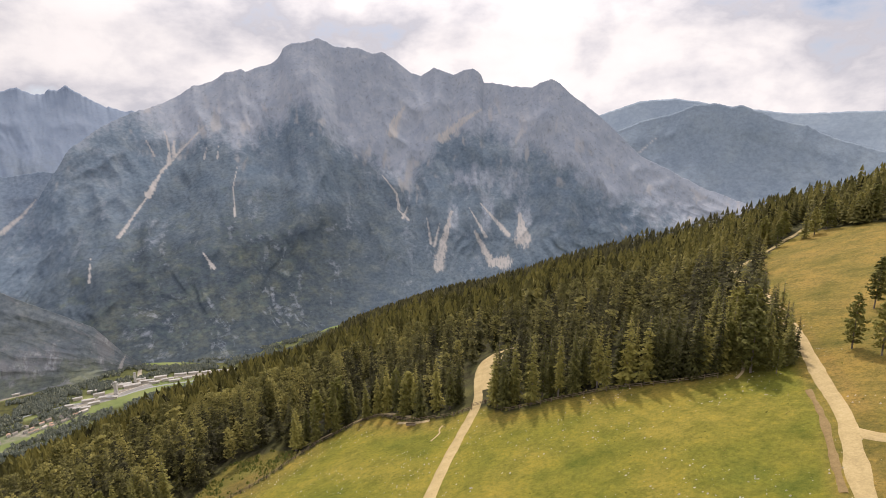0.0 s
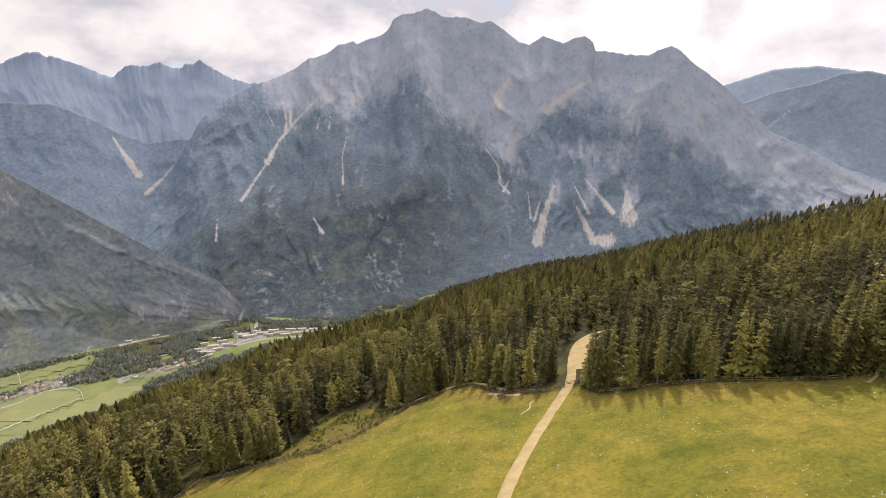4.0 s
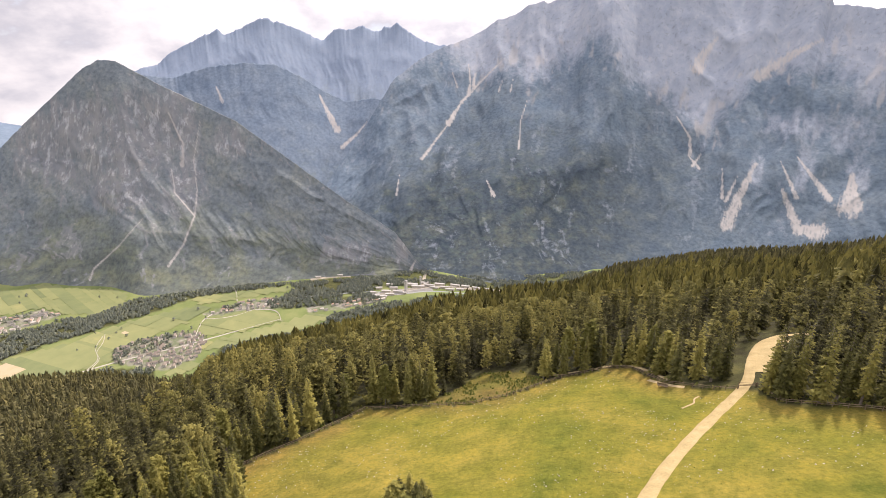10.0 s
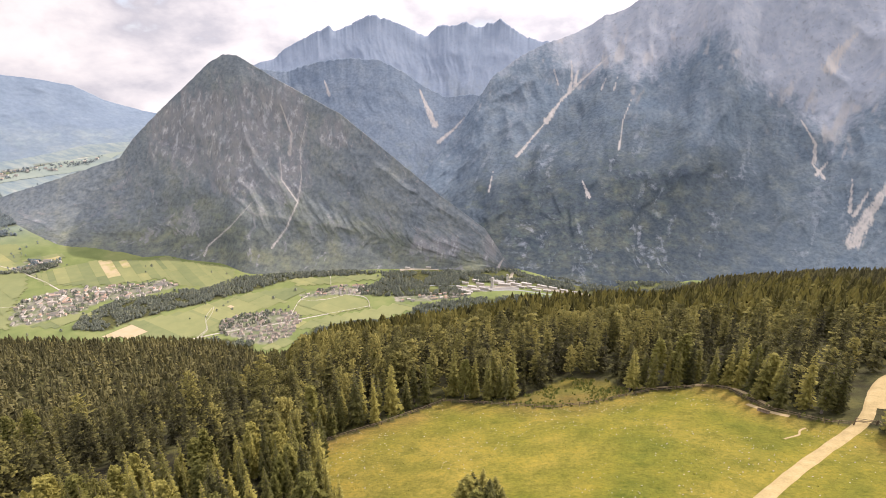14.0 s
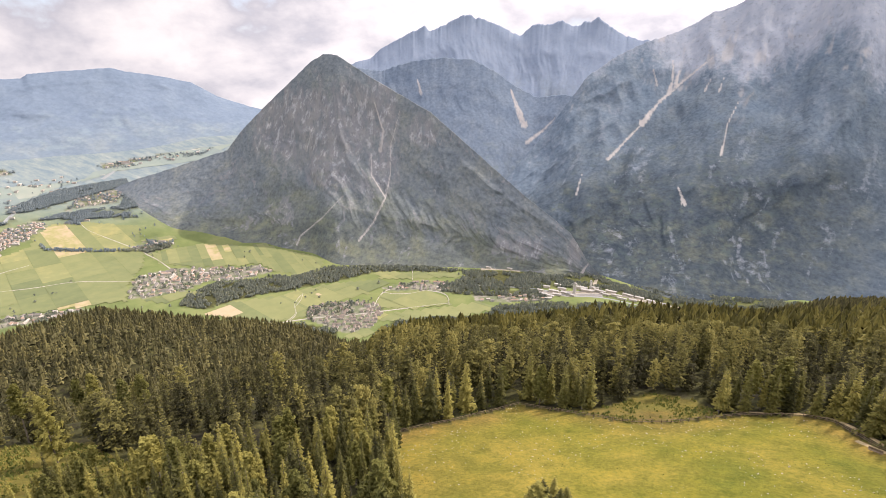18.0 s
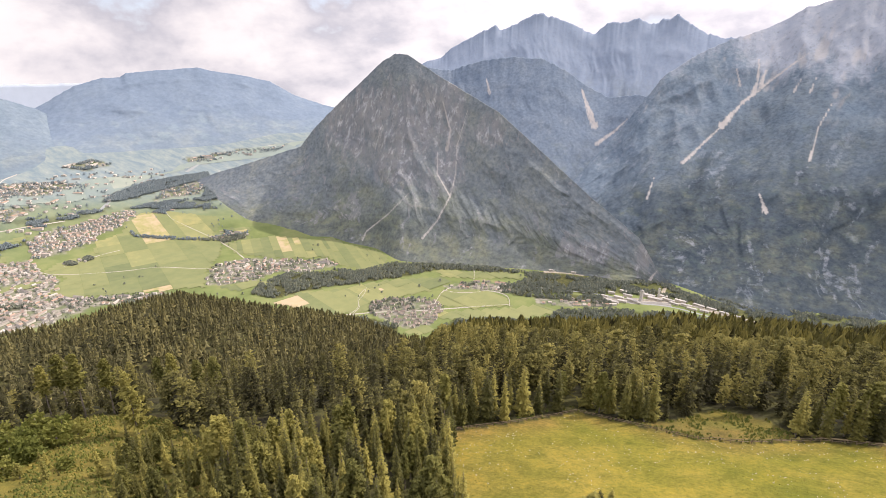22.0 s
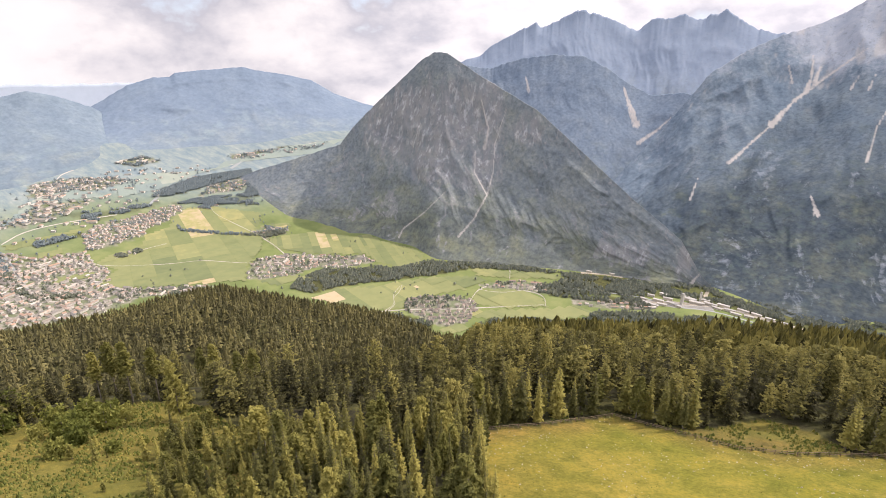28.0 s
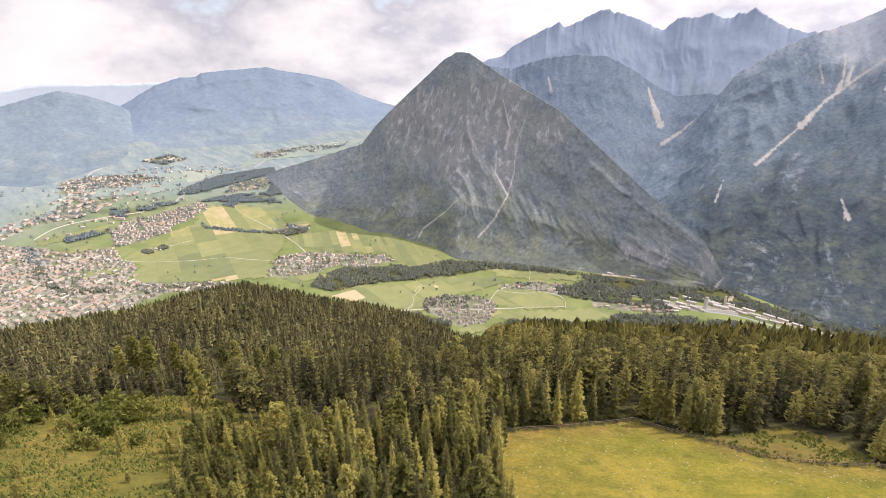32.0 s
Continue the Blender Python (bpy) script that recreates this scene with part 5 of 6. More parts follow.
ribbon("path_upper", "short bare trail into the trees", plan([(-56.6, 133), (-57.3, 139), (-56.8, 146)]), 1.0, sand, 0.12, 1.0, 5, 11)
ribbon("bare_strip", "reddish bare strip beside the upper gravel road", plan([(-62.6, 125), (-63.8, 114), (-64.7, 104), (-65.6, 95), (-66.6, 87)]), 1.5, worn_soil, 0.12, 1.0, 5, 13, "structure", "path", 0.5)
ribbon("landing", "wide gravel shoulder at the bend of the track", plan([(-30.9, 158), (-31.1, 168), (-31.2, 180), (-31.9, 196)]), 8.0, gravel, 0.16, 1.5, 7, 12)


def box_mesh(name, mat, bevel=0.015):
    bm = bmesh.new()
    bmesh.ops.create_cube(bm, size=1.0)
    bmesh.ops.bevel(bm, geom=bm.edges[:], offset=bevel, segments=1, affect="EDGES")
    m = bpy.data.meshes.new(name)
    bm.to_mesh(m)
    bm.free()
    m.materials.append(mat)
    return m


def log_mesh(name, mat, sides=7):
    """A round timber of unit length along z from 0, with a chamfered top."""
    m = bpy.data.meshes.new(name)
    verts, faces = tube([(0, 0, 0), (0.04, 0, 0.5), (0, 0, 0.93), (0, 0, 1.0)], (1.0, 0.95, 0.9, 0.55), sides)
    m.from_pydata(verts, [], faces)
    m.materials.append(mat)
    return m


post_log, rail_log = log_mesh("post", timber), log_mesh("rail", timber, 6)


def between(p, q, thick):
    """The pose of a unit log from p to q."""
    d = Vector(q) - Vector(p)
    return Matrix.Translation(p) @ d.to_track_quat("Z", "Y").to_matrix().to_4x4() @ Matrix.Diagonal((thick, thick, d.length, 1))


def fence(label, line, seed, step=2.7):
    rng = random.Random(seed)
    p = np.array(line)
    d = np.r_[0, np.cumsum(np.hypot(*np.diff(p, axis=0).T))]
    s = np.linspace(0, d[-1], int(d[-1] / step) + 1)
    feet = [(x, y, float(land(x, y))) for x, y in zip(np.interp(s, d, p[:, 0]), np.interp(s, d, p[:, 1]))]
    thing = tagged(new("fence"), label, "fence")
    thing.location = feet[0]
    shift = Matrix.Translation(feet[0]).inverted()
    tops = []
    for x, y, z in feet:
        ob = new("post", post_log)
        ob.parent = thing
        top = (x + rng.gauss(0, 0.04), y + rng.gauss(0, 0.04), z + 1.35 + rng.uniform(-0.08, 0.1))
        ob.matrix_basis = shift @ between((x, y, z - 0.4), top, 0.10)
        tops.append(top)
    for (a, b) in zip(feet, feet[1:]):
        for up in (0.62, 1.12):
            ob = new("rail", rail_log)
            ob.parent = thing
            ob.matrix_basis = shift @ between((a[0], a[1], a[2] + up + rng.gauss(0, 0.04)), (b[0], b[1], b[2] + up + rng.gauss(0, 0.04)), 0.07)
    return thing


gx, gy = GATE
fence("weathered wooden post and rail fence along the dark spruces", FENCE[:4] + [(gx + 2.6, gy + 0.2)], 1)
fence("weathered wooden post and rail fence round the rounded pasture", [(gx - 2.6, gy - 0.4)] + FENCE[5:], 2)


def barrier(x, y):
    gate = tagged(new("gate"), "wooden field gate across the gravel track", "gate")
    z = float(land(x, y)) + 0.2
    gate.location = (x, y, z)
    for side in (-2.2, 2.2):
        ob = new("post", post_log)
        ob.parent, ob.matrix_basis = gate, between((side, 0, -0.6), (side, 0, 1.55), 0.14)
    for up in (0.45, 0.85, 1.25):
        ob = new("bar", rail_log)
        ob.parent, ob.matrix_basis = gate, between((-2.2, 0.02, up), (2.2, 0.02, up), 0.06)
    ob = new("brace", rail_log)
    ob.parent, ob.matrix_basis = gate, between((-2.1, -0.06, 0.4), (2.1, -0.06, 1.25), 0.05)
    return gate


barrier(gx, gy)


def bench(x, y, turn):
    thing = tagged(new("bench"), "dark wooden bench on the sandy patch by the fence", "bench")
    thing.matrix_basis = Matrix.Translation((x, y, float(land(x, y)) + 0.12)) @ Matrix.Rotation(turn, 4, "Z")
    plank, leg = box_mesh("plank", timber), box_mesh("leg", timber)
    for name, mesh, place, size in (("seat", plank, (0, 0, 0.45), (2.8, 0.6, 0.09)), ("backrest", plank, (0, 0.25, 0.8), (2.8, 0.08, 0.5)), ("leg", leg, (-0.9, 0, 0.2), (0.12, 0.45, 0.48)), ("leg", leg, (0.9, 0, 0.2), (0.12, 0.45, 0.48))):
        ob = new(name, mesh)
        ob.parent, ob.matrix_basis = thing, Matrix.Translation(place) @ Matrix.Diagonal((*size, 1))
    return thing


bx, by, _ = at(-22.0, 143.2)
bench(bx, by, radians(-22))


def bits(name, label, x, y, sizes, mat, seed, flatness=0.6, category="stones", peaks=False):
    """Many small lumps or tufts in one mesh."""
    rng = np.random.RandomState(seed)
    n, k = len(x), 5
    v = np.zeros((n, k + 1, 3))
    turn = rng.uniform(0, 6.28, n)
    for p in range(k):
        rad = sizes * rng.uniform(0.6, 1.2, n)
        v[:, p, 0], v[:, p, 1] = np.cos(turn + 1.2566 * p) * rad, np.sin(turn + 1.2566 * p) * rad
        v[:, p, 2] = -0.08 - 0.3 * rad
    v[:, k, 2] = sizes * flatness * rng.uniform(0.6, 1.4, n)
    v[:, k, :2] = rng.normal(0, 0.15, (n, 2)) * sizes[:, None]
    v += np.stack([x, y, land(x, y)], -1)[:, None]
    tri = (np.array([(p, (p + 1) % k, k) for p in range(k)])[None] + (np.arange(n) * (k + 1))[:, None, None]).reshape(-1, 3)
    m = bpy.data.meshes.new(name)
    m.from_pydata(v.reshape(-1, 3), [], tri)
    m.materials.append(mat)
    mask(m, "tint", np.repeat(rng.rand(n), k + 1))
    return tagged(new(name, m), label, category, kind="stuff")


pale_stone = material("pale_stone", [(0.3, (0.36, 0.34, 0.29)), (0.7, (0.58, 0.56, 0.50))], 2.0)
x, y, a, r = scatter(6000, -80, 30, 60, 200, 41)
ok = inside(x, y, PASTURE) & (off_line(x, y, TRACK) > 2.5) & (cloudy(x / 18, y / 18, 42, 3) > 0.47)
bits("meadow_stones", "small pale stones strewn over the pasture", x[ok], y[ok], np.random.RandomState(2).uniform(0.12, 0.36, ok.sum()), pale_stone, 43)
weeds = foliage("weeds", [(0.0, (0.06, 0.068, 0.016)), (0.5, (0.11, 0.115, 0.024)), (1.0, (0.24, 0.2, 0.06))], 0.3)
x, y, a, r = scatter(22000, -86, 30, 60, 310, 44)
ok = inside(x, y, PASTURE) & (off_line(x, y, TRACK) > 2.5) & (off_line(x, y, UPPER) > 3) & (cloudy(x / 12, y / 12, 45, 3) + 0.15 * (a < -62) > 0.52)
bits("meadow_tufts", "rough grass tufts and weeds in the pasture", x[ok], y[ok], np.random.RandomState(3).uniform(0.10, 0.32, ok.sum()), weeds, 46, 0.5, "grass")
shrub = foliage("shrubs", [(0.0, (0.075, 0.095, 0.024)), (0.6, (0.14, 0.155, 0.036)), (1.2, (0.25, 0.225, 0.06))], 0.35)
x, y, a, r = scatter(34000, -12, 90, 88, 190, 47)
ok = (inside(x, y, GLADE) | inside(x, y, CLEARING) | inside(x, y, GROVE_FLOOR)) & (cloudy(x / 8, y / 8, 48, 3) > 0.36)
bits("glade_shrubs", "low green shrubs and bracken in the overgrown clearing", x[ok], y[ok], np.random.RandomState(4).uniform(0.25, 0.75, ok.sum()), shrub, 49, 1.1, "shrubs")
x, y, a, r = scatter(5200, -60, 75, 110, 180, 50)
ok = (off_line(x, y, FENCE) < 6) & ~inside(x, y, PASTURE) & (off_line(x, y, TRACK) > 3)
bits("fence_shrubs", "undergrowth along the pasture fence", x[ok], y[ok], np.random.RandomState(5).uniform(0.3, 0.9, ok.sum()), shrub, 51, 1.1, "shrubs")


# ---- the valley floor ----
# Crop colours with a little haze painted in, much more for the distant ones.
parcel_colour = foliage("field_crops", [(0.0, (0.094, 0.118, 0.058)), (0.35, (0.142, 0.162, 0.072)), (0.70, (0.19, 0.20, 0.088)), (0.85, (0.25, 0.235, 0.10)), (1.0, (0.36, 0.29, 0.19))], 0.0, scale=0.02, grain=0.22)
parcel_hazed = foliage("distant_crops", [(0.0, (0.150, 0.192, 0.20)), (0.5, (0.19, 0.23, 0.205)), (0.8, (0.235, 0.265, 0.225)), (1.0, (0.31, 0.305, 0.27))], 0.0, scale=0.01, grain=0.22)


def parcels(name, label, mat, chosen, seed):
    """Strips of crops inside their outlines, each a little higher or lower than the next."""
    rng = np.random.RandomState(seed)
    verts, faces, tones = [], [], []
    for outline, lie, strip, reach in chosen:
        loop = region(outline)
        ua, va = np.array((-math.sin(radians(lie)), math.cos(radians(lie)))), np.array((-math.sin(radians(lie - 90)), math.cos(radians(lie - 90))))
        us, vs = [np.dot(p, ua) for p in loop], [np.dot(p, va) for p in loop]
        v = min(vs)
        while v < max(vs):
            wide = rng.uniform(*strip)
            u = min(us) - rng.uniform(0, reach[0])
            while u < max(us):
                long = rng.uniform(*reach)
                tone = np.clip(rng.normal(0.40, 0.16), 0, 0.75) if rng.rand() < 0.95 else rng.uniform(0.8, 1.0)
                across, along = max(2, int(wide / 14)), max(3, int(long / 22))
                i, j = np.meshgrid(np.arange(along + 1), np.arange(across + 1))
                du, dv = u + 0.4 + (long - 0.8) * i / along, v + 0.3 + (wide - 0.6) * j / across
                X, Y = ua[0] * du + va[0] * dv, ua[1] * du + va[1] * dv
                mx, my = (X[:-1, :-1] + X[1:, 1:]) / 2, (Y[:-1, :-1] + Y[1:, 1:]) / 2
                hit = inside(mx, my, loop)
                for outline_town, *_ in TOWNS[5:11]:
                    hit &= ~inside(mx, my, region(outline_town))
                if hit.any():
                    x, y, _ = laid(X, Y)
                    b = sum(len(some) for some in verts)
                    verts.append(np.stack([x.ravel(), y.ravel(), land(x, y).ravel() + 1.0 + 1.2 * rng.rand()], -1))
                    q = (np.arange(across)[:, None] * (along + 1) + np.arange(along)[None])[hit]
                    faces.append(np.stack([q, q + 1, q + along + 2, q + along + 1], -1) + b)
                    tones.append(np.full(x.size, tone))
                u += long
            v += wide
    m = bpy.data.meshes.new(name)
    m.from_pydata(np.concatenate(verts), [], np.concatenate(faces))
    m.materials.append(mat)
    mask(m, "tint", np.concatenate(tones))
    return tagged(new(name, m), label, "fields", kind="stuff")


parcels("fields", "patchwork of green and tan fields on the valley floor", parcel_colour, FIELDS[:10] + FIELDS[14:], 61)
parcels("distant_fields", "green fields far up the valley, paled and blued as haze", parcel_hazed, FIELDS[10:14], 60)

plaster = material("pale_plaster", [(0.3, (0.36, 0.34, 0.31)), (0.5, (0.48, 0.455, 0.42)), (0.7, (0.64, 0.62, 0.59))], 0.02, fine=6, bump=0)
tiles = foliage("roof_tiles", [(0.0, (0.15, 0.145, 0.14)), (0.4, (0.21, 0.19, 0.17)), (0.75, (0.32, 0.215, 0.16)), (1.0, (0.42, 0.40, 0.37))], 0.0, scale=0.05, grain=0.2)
roof_one = material("village_roof", [(0.3, (0.14, 0.125, 0.11)), (0.5, (0.20, 0.17, 0.145)), (0.7, (0.28, 0.23, 0.19))], 0.05, fine=4, bump=0.2)


def gable(w, l, h, up, over=0.6):
    walls = [(-w, -l, -2), (w, -l, -2), (w, l, -2), (-w, l, -2), (-w, -l, h), (w, -l, h), (w, l, h), (-w, l, h), (0, -l, h + up * 0.93), (0, l, h + up * 0.93)]
    wf = [(0, 1, 5, 8, 4), (1, 2, 6, 5), (2, 3, 7, 9, 6), (3, 0, 4, 7)]
    e, d = w + over, l + over
    z = h - up * over / w
    roof = [(-e, -d, z), (0, -d, h + up), (0, d, h + up), (-e, d, z), (e, -d, z), (e, d, z), (-e, -d, z + 0.4), (0, -d, h + up + 0.4), (0, d, h + up + 0.4), (-e, d, z + 0.4), (e, -d, z + 0.4), (e, d, z + 0.4)]
    rf = [(6, 7, 8, 9), (7, 10, 11, 8), (0, 3, 2, 1), (1, 2, 5, 4), (0, 6, 9, 3), (4, 5, 11, 10), (0, 1, 7, 6), (1, 4, 10, 7), (3, 9, 8, 2), (2, 8, 11, 5)]
    return walls, wf, roof, rf


wall_v, wall_f, roof_v, roof_f, roof_t, singles = [], [], [], [], [], []
rng = np.random.RandomState(62)
for outline, gap, grow, share in TOWNS:
    loop = np.array(region(outline))
    (x0, y0), (x1, y1) = loop.min(0), loop.max(0)
    # Plots along bent streets; every few rows a wider gap.
    lie = rng.uniform(0.2, 0.7)
    n = int(max(x1 - x0, y1 - y0) / gap) + 2
    i, j = (some.ravel().astype(float) for some in np.meshgrid(np.arange(-n, n), np.arange(-n, n)))
    U, V = (i + 0.35 * (i // 4)) * gap * 0.92 + rng.normal(0, gap * 0.16, i.size), (j + 0.3 * (j // 2)) * gap * 0.92 + rng.normal(0, gap * 0.16, i.size)
    U, V = U + 40 * np.sin(V / 170), V + 40 * np.sin(U / 190)
    X, Y = (x0 + x1) / 2 + U * math.cos(lie) - V * math.sin(lie), (y0 + y1) / 2 + U * math.sin(lie) + V * math.cos(lie)
    keep = inside(X, Y, [tuple(p) for p in loop]) & (rng.rand(len(X)) < share * (0.35 + 1.1 * cloudy(X / 120, Y / 120, 67, 3)))
    x, y, k = laid(X[keep], Y[keep])
    z = land(x, y)
    turn = lie + rng.choice((0, 1.5708), len(x)) + rng.normal(0, 0.12, len(x))
    for i in range(len(x)):
        s = float(k[i])
        w, l, h = rng.uniform(3.8, 5.6) * grow, rng.uniform(5, 8) * grow * (1 + (rng.rand() < 0.14) * 1.6), rng.uniform(4, 7.5) * min(grow, 1.4)
        if outline is VILLAGE_CHURCH and len(singles) < 140:
            singles.append((x[i], y[i], z[i], turn[i], w / 5.5))
            continue
        walls, wf, roof, rf = gable(w, l, h, w * (rng.uniform(0.4, 0.7) if grow < 1.5 else 0.15))
        c, q = math.cos(turn[i]), math.sin(turn[i])
        for src, faces_in, dst, out in ((walls, wf, wall_v, wall_f), (roof, rf[:2], roof_v, roof_f)):
            b = len(dst)
            dst += [(x[i] + s * (c * px - q * py), y[i] + s * (q * px + c * py), z[i] + s * pz) for px, py, pz in src]
            out += [tuple(b + n for n in f) for f in faces_in]
        roof_t += [rng.rand()] * len(roof)
town = new("town_houses")
part("walls", wall_v, wall_f, plaster, town)
roofs = part("roofs", roof_v, roof_f, tiles, town)
mask(roofs.data, "tint", roof_t)
tagged(town, "pale plastered houses with brown roofs across the valley towns", "houses", kind="stuff")
walls, wf, roof, rf = gable(5.5, 8.0, 6.5, 3.4)
house = tagged(new("house"), "white village house with a brown gabled roof", "house", "village houses")
part("wall", walls, wf, plaster, house)
part("roof", roof, rf, roof_one, house)
for n, (x, y, z, turn, s) in enumerate(singles):
    m = Matrix.Translation((x, y, z)) @ Matrix.Rotation(turn, 4, "Z") @ Matrix.Scale(s, 4)
    if n:
        copy_thing(house, m @ Matrix.Scale(1 / house.scale[0], 4))
    else:
        house.matrix_basis = m

valley_leaves = foliage("valley_woods", [(0.0, (0.108, 0.124, 0.108)), (0.6, (0.146, 0.162, 0.128)), (1.0, (0.195, 0.206, 0.142))], 0.2, scale=0.12, grain=0.5)
# Far woods repeat the valley woods paler and bluer, as painted haze.
hazed_leaves = foliage("distant_woods", [(0.0, (0.130, 0.165, 0.188)), (0.6, (0.158, 0.194, 0.208)), (1.0, (0.19, 0.225, 0.225))], 0.2, scale=0.12, grain=0.5)
rng = np.random.RandomState(63)
sx, sy = [], []
for outline, closed in WOODS:
    loop = np.array(region(outline))
    (x0, y0), (x1, y1) = loop.min(0), loop.max(0)
    count = int(min(26000, (x1 - x0) * (y1 - y0) / 55))
    X, Y = rng.uniform(x0, x1, count), rng.uniform(y0, y1, count)
    keep = inside(X, Y, [tuple(p) for p in loop]) & (cloudy(X / 60, Y / 60, 66, 3) < 0.22 + 0.5 * closed)
    sx.append(X[keep]), sy.append(Y[keep])
# hedgerows and single trees among the fields
a, e = rng.uniform(18, 82, 1800), np.degrees(-np.arctan(FLOOR / rng.uniform(1700, 4600, 1800)))
X, Y = low(a, e)
keep = cloudy(X / 160, Y / 160, 64, 3) > 0.60
sx.append(X[keep]), sy.append(Y[keep])
# garden trees
for outline, gap, grow, share in TOWNS:
    loop = np.array(region(outline))
    (x0, y0), (x1, y1) = loop.min(0), loop.max(0)
    X, Y = rng.uniform(x0, x1, 500), rng.uniform(y0, y1, 500)
    keep = inside(X, Y, [tuple(p) for p in loop]) & (cloudy(X / 90, Y / 90, 68, 3) > 0.5)
    sx.append(X[keep]), sy.append(Y[keep])
x, y, k = laid(np.concatenate(sx), np.concatenate(sy))
bare_ground = np.ones(len(x), bool)
for line in ([(10.9, -24.1), (5.1, -23.5), (0.2, -23.7), (-4.1, -23.8)], [(18.5, -22), (13.8, -22)]):
    bare_ground &= off_line(x, y, lines(line)) > 30
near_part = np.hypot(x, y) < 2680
for chosen, mat, label in ((near_part, valley_leaves, "grey-green riverside woods and hedgerows on the valley floor"), (~near_part, hazed_leaves, "woods far up the valley, tinted blue as haze")):
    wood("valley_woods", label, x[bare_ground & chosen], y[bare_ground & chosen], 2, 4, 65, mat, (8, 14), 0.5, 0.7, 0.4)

asphalt = material("pale_road", [(0.3, (0.30, 0.28, 0.25)), (0.7, (0.42, 0.395, 0.355))], 0.02, bump=0)
yard = material("timber_yard", [(0.3, (0.11, 0.105, 0.09)), (0.5, (0.22, 0.2, 0.16)), (0.7, (0.42, 0.37, 0.29))], 0.02, fine=6, bump=0)
mill_ground = material("mill_ground", [(0.3, (0.12, 0.12, 0.115)), (0.5, (0.2, 0.195, 0.185)), (0.7, (0.32, 0.305, 0.28))], 0.03, fine=6, bump=0)
water = material("river_water", [(0.3, (0.15, 0.165, 0.165)), (0.7, (0.23, 0.245, 0.24))], 0.02, rough=0.4, bump=0, spec=0.5)
for n, (wide, pairs) in enumerate(((11, [(58.3, -13.9), (58, -14.9), (56.5, -15.9), (54.8, -17), (53.1, -18.1), (51, -20.3)]), (9, [(69.4, -17.4), (68.9, -18.1), (67, -18.6), (65, -18.9), (62.5, -19.2), (59.7, -19.3), (57.6, -19.8), (55, -20.3)]), (6, [(40.5, -26.5), (39.6, -25.9), (40, -25.3), (39.1, -24.6), (38.8, -23.8)]),
                                   (6, [(31.1, -26.1), (30.5, -25.1), (29.9, -24.4), (28.7, -24)]), (6, [(29.9, -24.4), (28.4, -24.7), (25.8, -24.6), (25.1, -24.3), (23.2, -24.5), (22.2, -24.9), (22.1, -25.9)]), (6, [(42.6, -26.6), (38, -26.5), (33.3, -26.6), (28.6, -26.3), (22.2, -25.7)]),
                                   (7, [(26.5, -21.8), (26.3, -22.5), (26.4, -23.3)]), (9, [(70.4, -11.7), (70.4, -10.7), (70.1, -9.9), (68.7, -9.5)]), (10, [(75.2, -14.9), (73.4, -14.1), (69.8, -13.9), (66.1, -13.9)]), (8, [(67.3, -17.8), (64.8, -17.4), (62.4, -17.2)]), (6, [(41, -26.6), (39.7, -25.9), (40, -24.9), (38.9, -23.9)]),
                                   (7, [(10.4, -24.2), (6.6, -23.7), (3.1, -23.4), (-0.8, -23.6), (-4.3, -23.8)]), (6, [(51, -25.6), (45.9, -26.2), (42, -26.5)]), (7, [(76.5, -16.8), (77.6, -18), (76.4, -19.8), (72.6, -20.5), (68.5, -21.2)]))):
    ribbon("valley_road", "pale road across the valley fields", lines(pairs), wide * 0.8, asphalt, 2.8, 14, 3, 70 + n, "structure", "road", 0.1)
for n, (wide, pairs) in enumerate(((26, [(63.7, -13.5), (63.1, -13), (62.5, -12.6)]), (34, [(55.8, -10.7), (55.1, -10.3), (54.3, -9.8)]), (20, [(75.3, -15.6), (75, -16.6), (74.7, -17.8), (74.3, -19.2)]), (14, [(22.3, -23.6), (18.6, -23.7), (15, -23.7), (11.5, -23.7), (8.2, -24.2), (5.1, -23.8), (0.1, -24.2), (-3.6, -24)]))):
    ribbon("river", "pale grey river reach in the valley", lines(pairs), wide, water, 1.8, 20, 3, 90 + n, "structure", "river", 0.1)
ribbon("yard", "long sunlit timber yard beside the sawmill", lines([(10.9, -24.1), (8.8, -23.8), (5.1, -23.5), (2.6, -23.4), (0.2, -23.7), (-2.2, -23.7), (-4.1, -23.8)]), 20, yard, 1.6, 12, 5, 95, "structure", "yard", 0.35)
ribbon("mill_yard", "wide grey asphalt yard between the sawmill halls", lines([(11.8, -24.2), (9.6, -24), (7.2, -23.8), (4.6, -23.6)]), 62, mill_ground, 1.3, 12, 5, 99, "structure", "yard", 0.3)
ribbon("quarry_yard", "pale gravel yard at the foot of the mountain", lines([(18.5, -22), (17, -21.9), (15.2, -21.9), (13.8, -22)]), 26, yard, 1.6, 12, 5, 96, "structure", "yard", 0.5)
ribbon("gravel_fan", "pale gravel fan of a mountain stream", lines([(5.4, -21.7), (5.7, -22.5), (5.9, -23.3)]), 16, yard, 2.2, 10, 5, 97, "structure", "stream", 0.5)
pond = ribbon("pond", "small pale pond on the wooded shoulder", plan([(46.4, 2700), (47.4, 2712)]), 30, asphalt, 0, 10, 5, 98, "structure", "pond", 0.3, lambda x, y: 55 + np.hypot(x, y) * math.tan(radians(-11.4)))

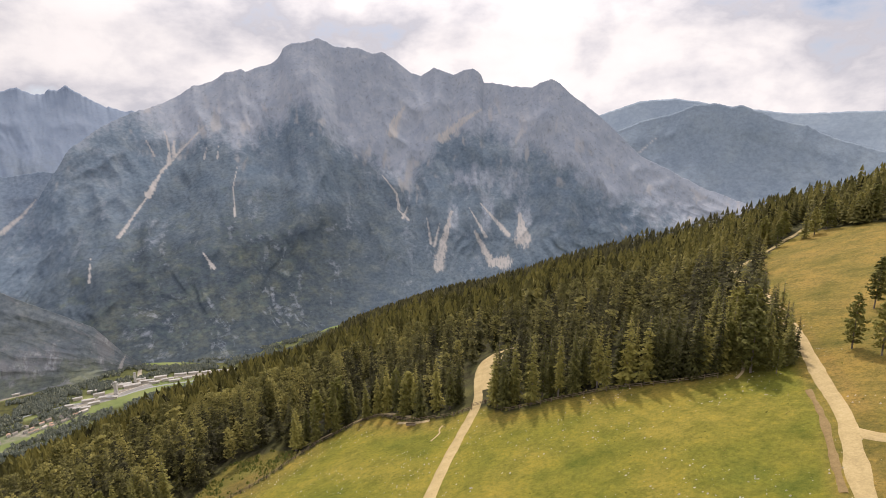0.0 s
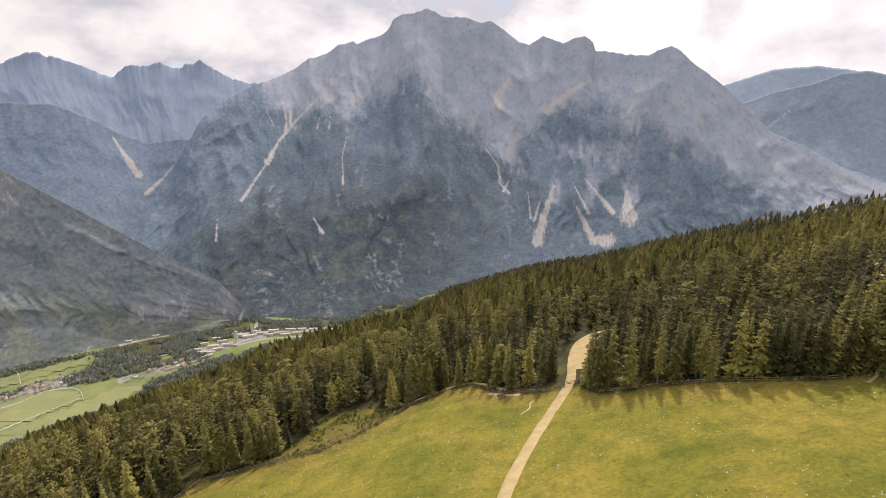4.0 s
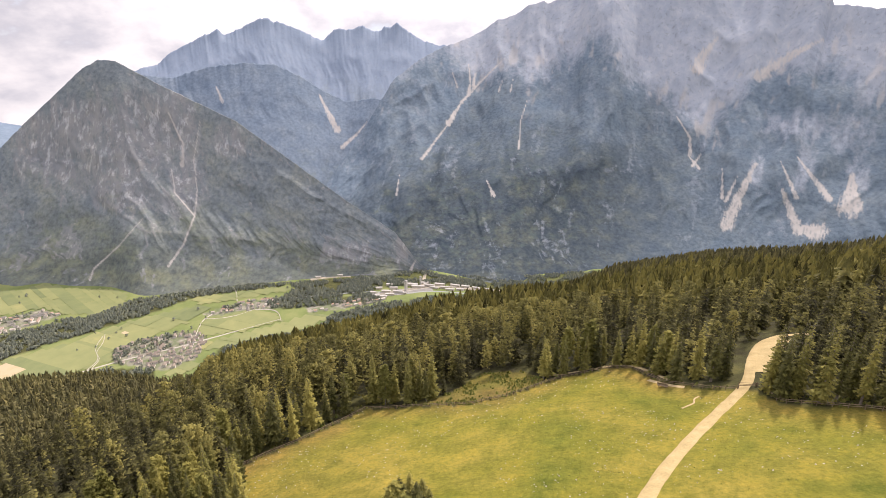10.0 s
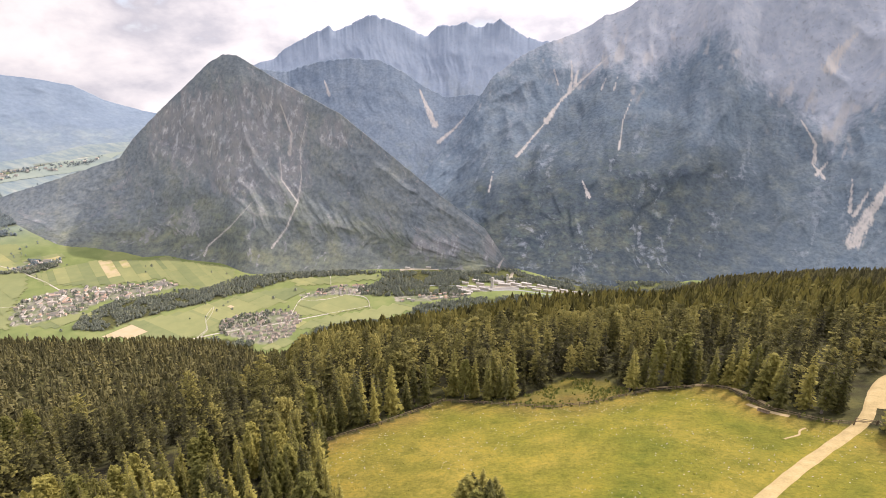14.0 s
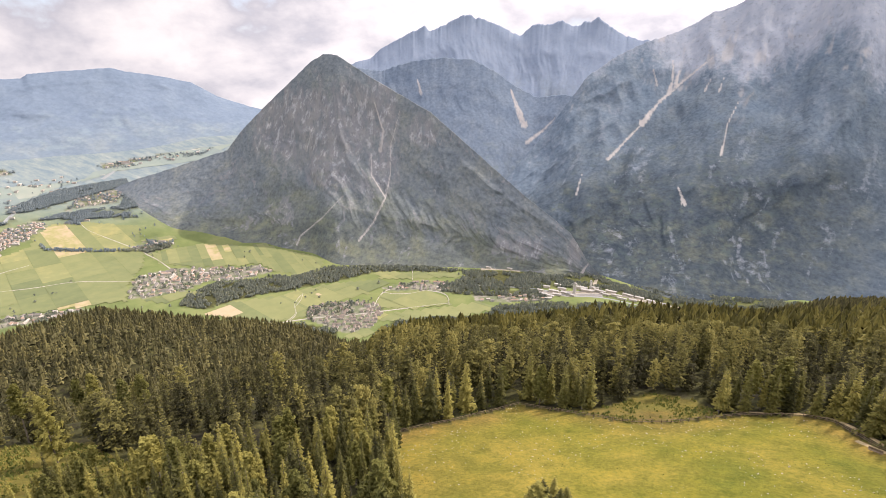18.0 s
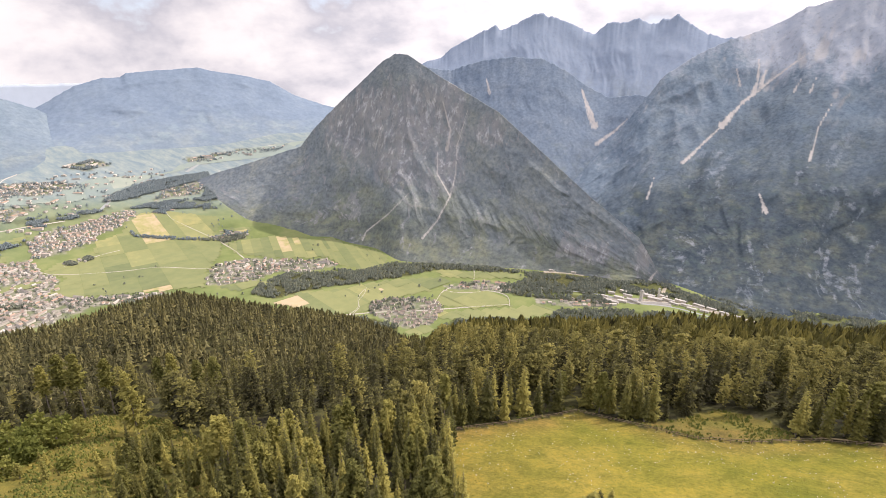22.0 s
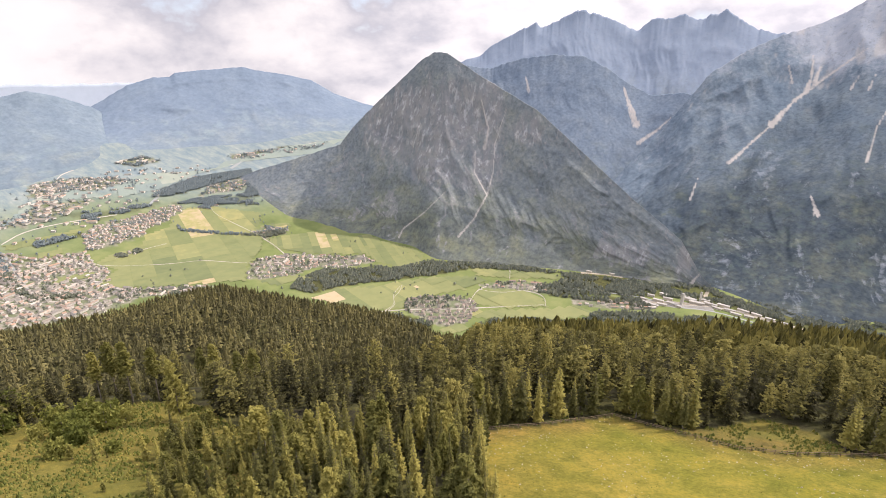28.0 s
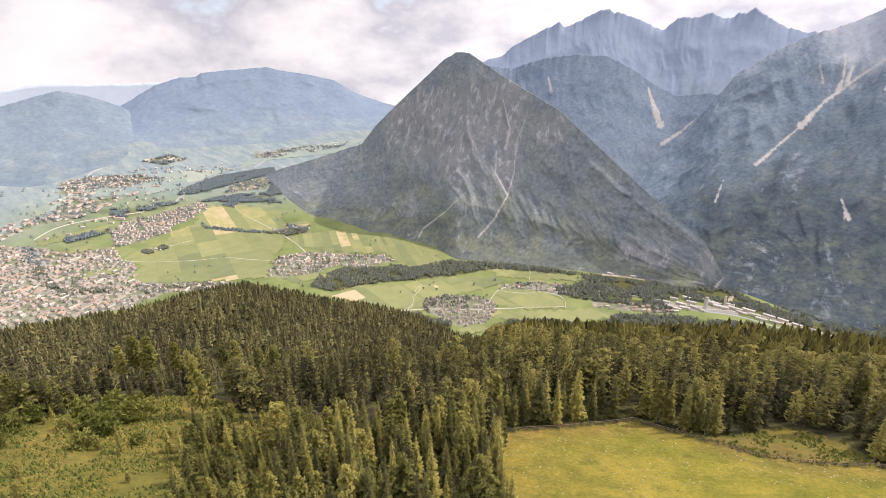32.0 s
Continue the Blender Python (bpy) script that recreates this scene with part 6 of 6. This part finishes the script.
metal = material("hall_roof", [(0.3, (0.20, 0.195, 0.19)), (0.5, (0.32, 0.31, 0.295)), (0.7, (0.46, 0.445, 0.42))], 0.03, fine=5, bump=0)
hall_wall = material("hall_wall", [(0.3, (0.40, 0.36, 0.30)), (0.7, (0.58, 0.53, 0.46))], 0.05, bump=0)
for n, (az, el, w, l, h) in enumerate(((10.1, -23.9, 14, 40, 9), (9.2, -23.6, 12, 36, 10), (8.7, -24, 16, 44, 9), (7.1, -23.3, 20, 52, 10), (6.4, -23.5, 18, 56, 9), (5.1, -23.4, 14, 50, 9), (3.9, -23.3, 14, 44, 9), (3.3, -23.6, 12, 40, 8), (2.1, -23.4, 12, 44, 8), (0.9, -23.5, 12, 36, 8), (10.9, -23.5, 12, 28, 8), (9.7, -23.2, 12, 30, 8), (17.6, -21.9, 10, 24, 8), (15.2, -21.9, 10, 24, 8), (11.2, -24.3, 14, 30, 7), (10.4, -24.4, 12, 27, 6), (9.7, -24.2, 14, 36, 7), (8.2, -24.1, 12, 33, 6), (7.7, -23.1, 16, 39, 8), (5.7, -23.1, 16, 39, 7), (4.5, -23.6, 12, 36, 6), (2.7, -23.8, 12, 39, 6), (1.5, -23.8, 12, 33, 6), (11.6, -23.9, 11, 27, 6), (-0.3, -23.6, 12, 33, 6), (-1.7, -23.7, 11, 30, 6))):
    walls, wf, roof, rf = gable(w * 0.34, l * 0.44, h * 0.8, w * 0.08, 1.0)
    hall = tagged(new("sawmill_hall"), "long low pale hall of the riverside sawmill", "hall", "sawmill halls")
    part("wall", walls, wf, hall_wall, hall)
    part("roof", roof, rf, metal, hall, "pale sheet metal roof")
    x, y, _ = laid(*low(az, el))
    hall.matrix_basis = Matrix.Translation((float(x), float(y), float(land(x, y)) + 1.5)) @ Matrix.Rotation(radians(az + 78 + 7 * math.sin(n * 2.1)), 4, "Z")
for az, el, tall, wide, label in ((7.8, -23.8, 40, 6.5, "tall white square silo tower of the sawmill"), (6.1, -23.2, 34, 4, "slender pale chimney of the sawmill")):
    tower = tagged(new("silo_tower"), label, "tower")
    part("shaft", *tube([(0, 0, -2), (0, 0, tall * 0.5), (0, 0, tall)], (wide, wide, wide), 4 if wide > 6 else 10), plaster, tower)
    part("cap", *tube([(0, 0, tall - 0.1), (0, 0, tall + 2), (0, 0, tall + 4)], (wide * 1.12, wide * 1.12, wide * 0.5), 4 if wide > 6 else 10), metal, tower, "grey metal cap")
    x, y, _ = laid(*low(az, el))
    tower.matrix_basis = Matrix.Translation((float(x), float(y), float(land(x, y)))) @ Matrix.Rotation(0.4, 4, "Z")
x, y, _ = laid(*low(34.3, -26.4))
church = tagged(new("church"), "white village church with a pointed grey steeple", "church")
church.location = (float(x), float(y), float(land(x, y)))
walls, wf, roof, rf = gable(6, 14, 9, 7)
part("nave", walls, wf, plaster, church)
part("nave_roof", roof, rf, roof_one, church)
part("steeple", *tube([(0, -16, -1), (0, -16, 24)], (4, 4), 4), plaster, church)
part("spire", *tube([(0, -16, 24), (0, -16, 30), (0, -16, 42)], (4.6, 2.6, 0.1), 8), roof_one, church)
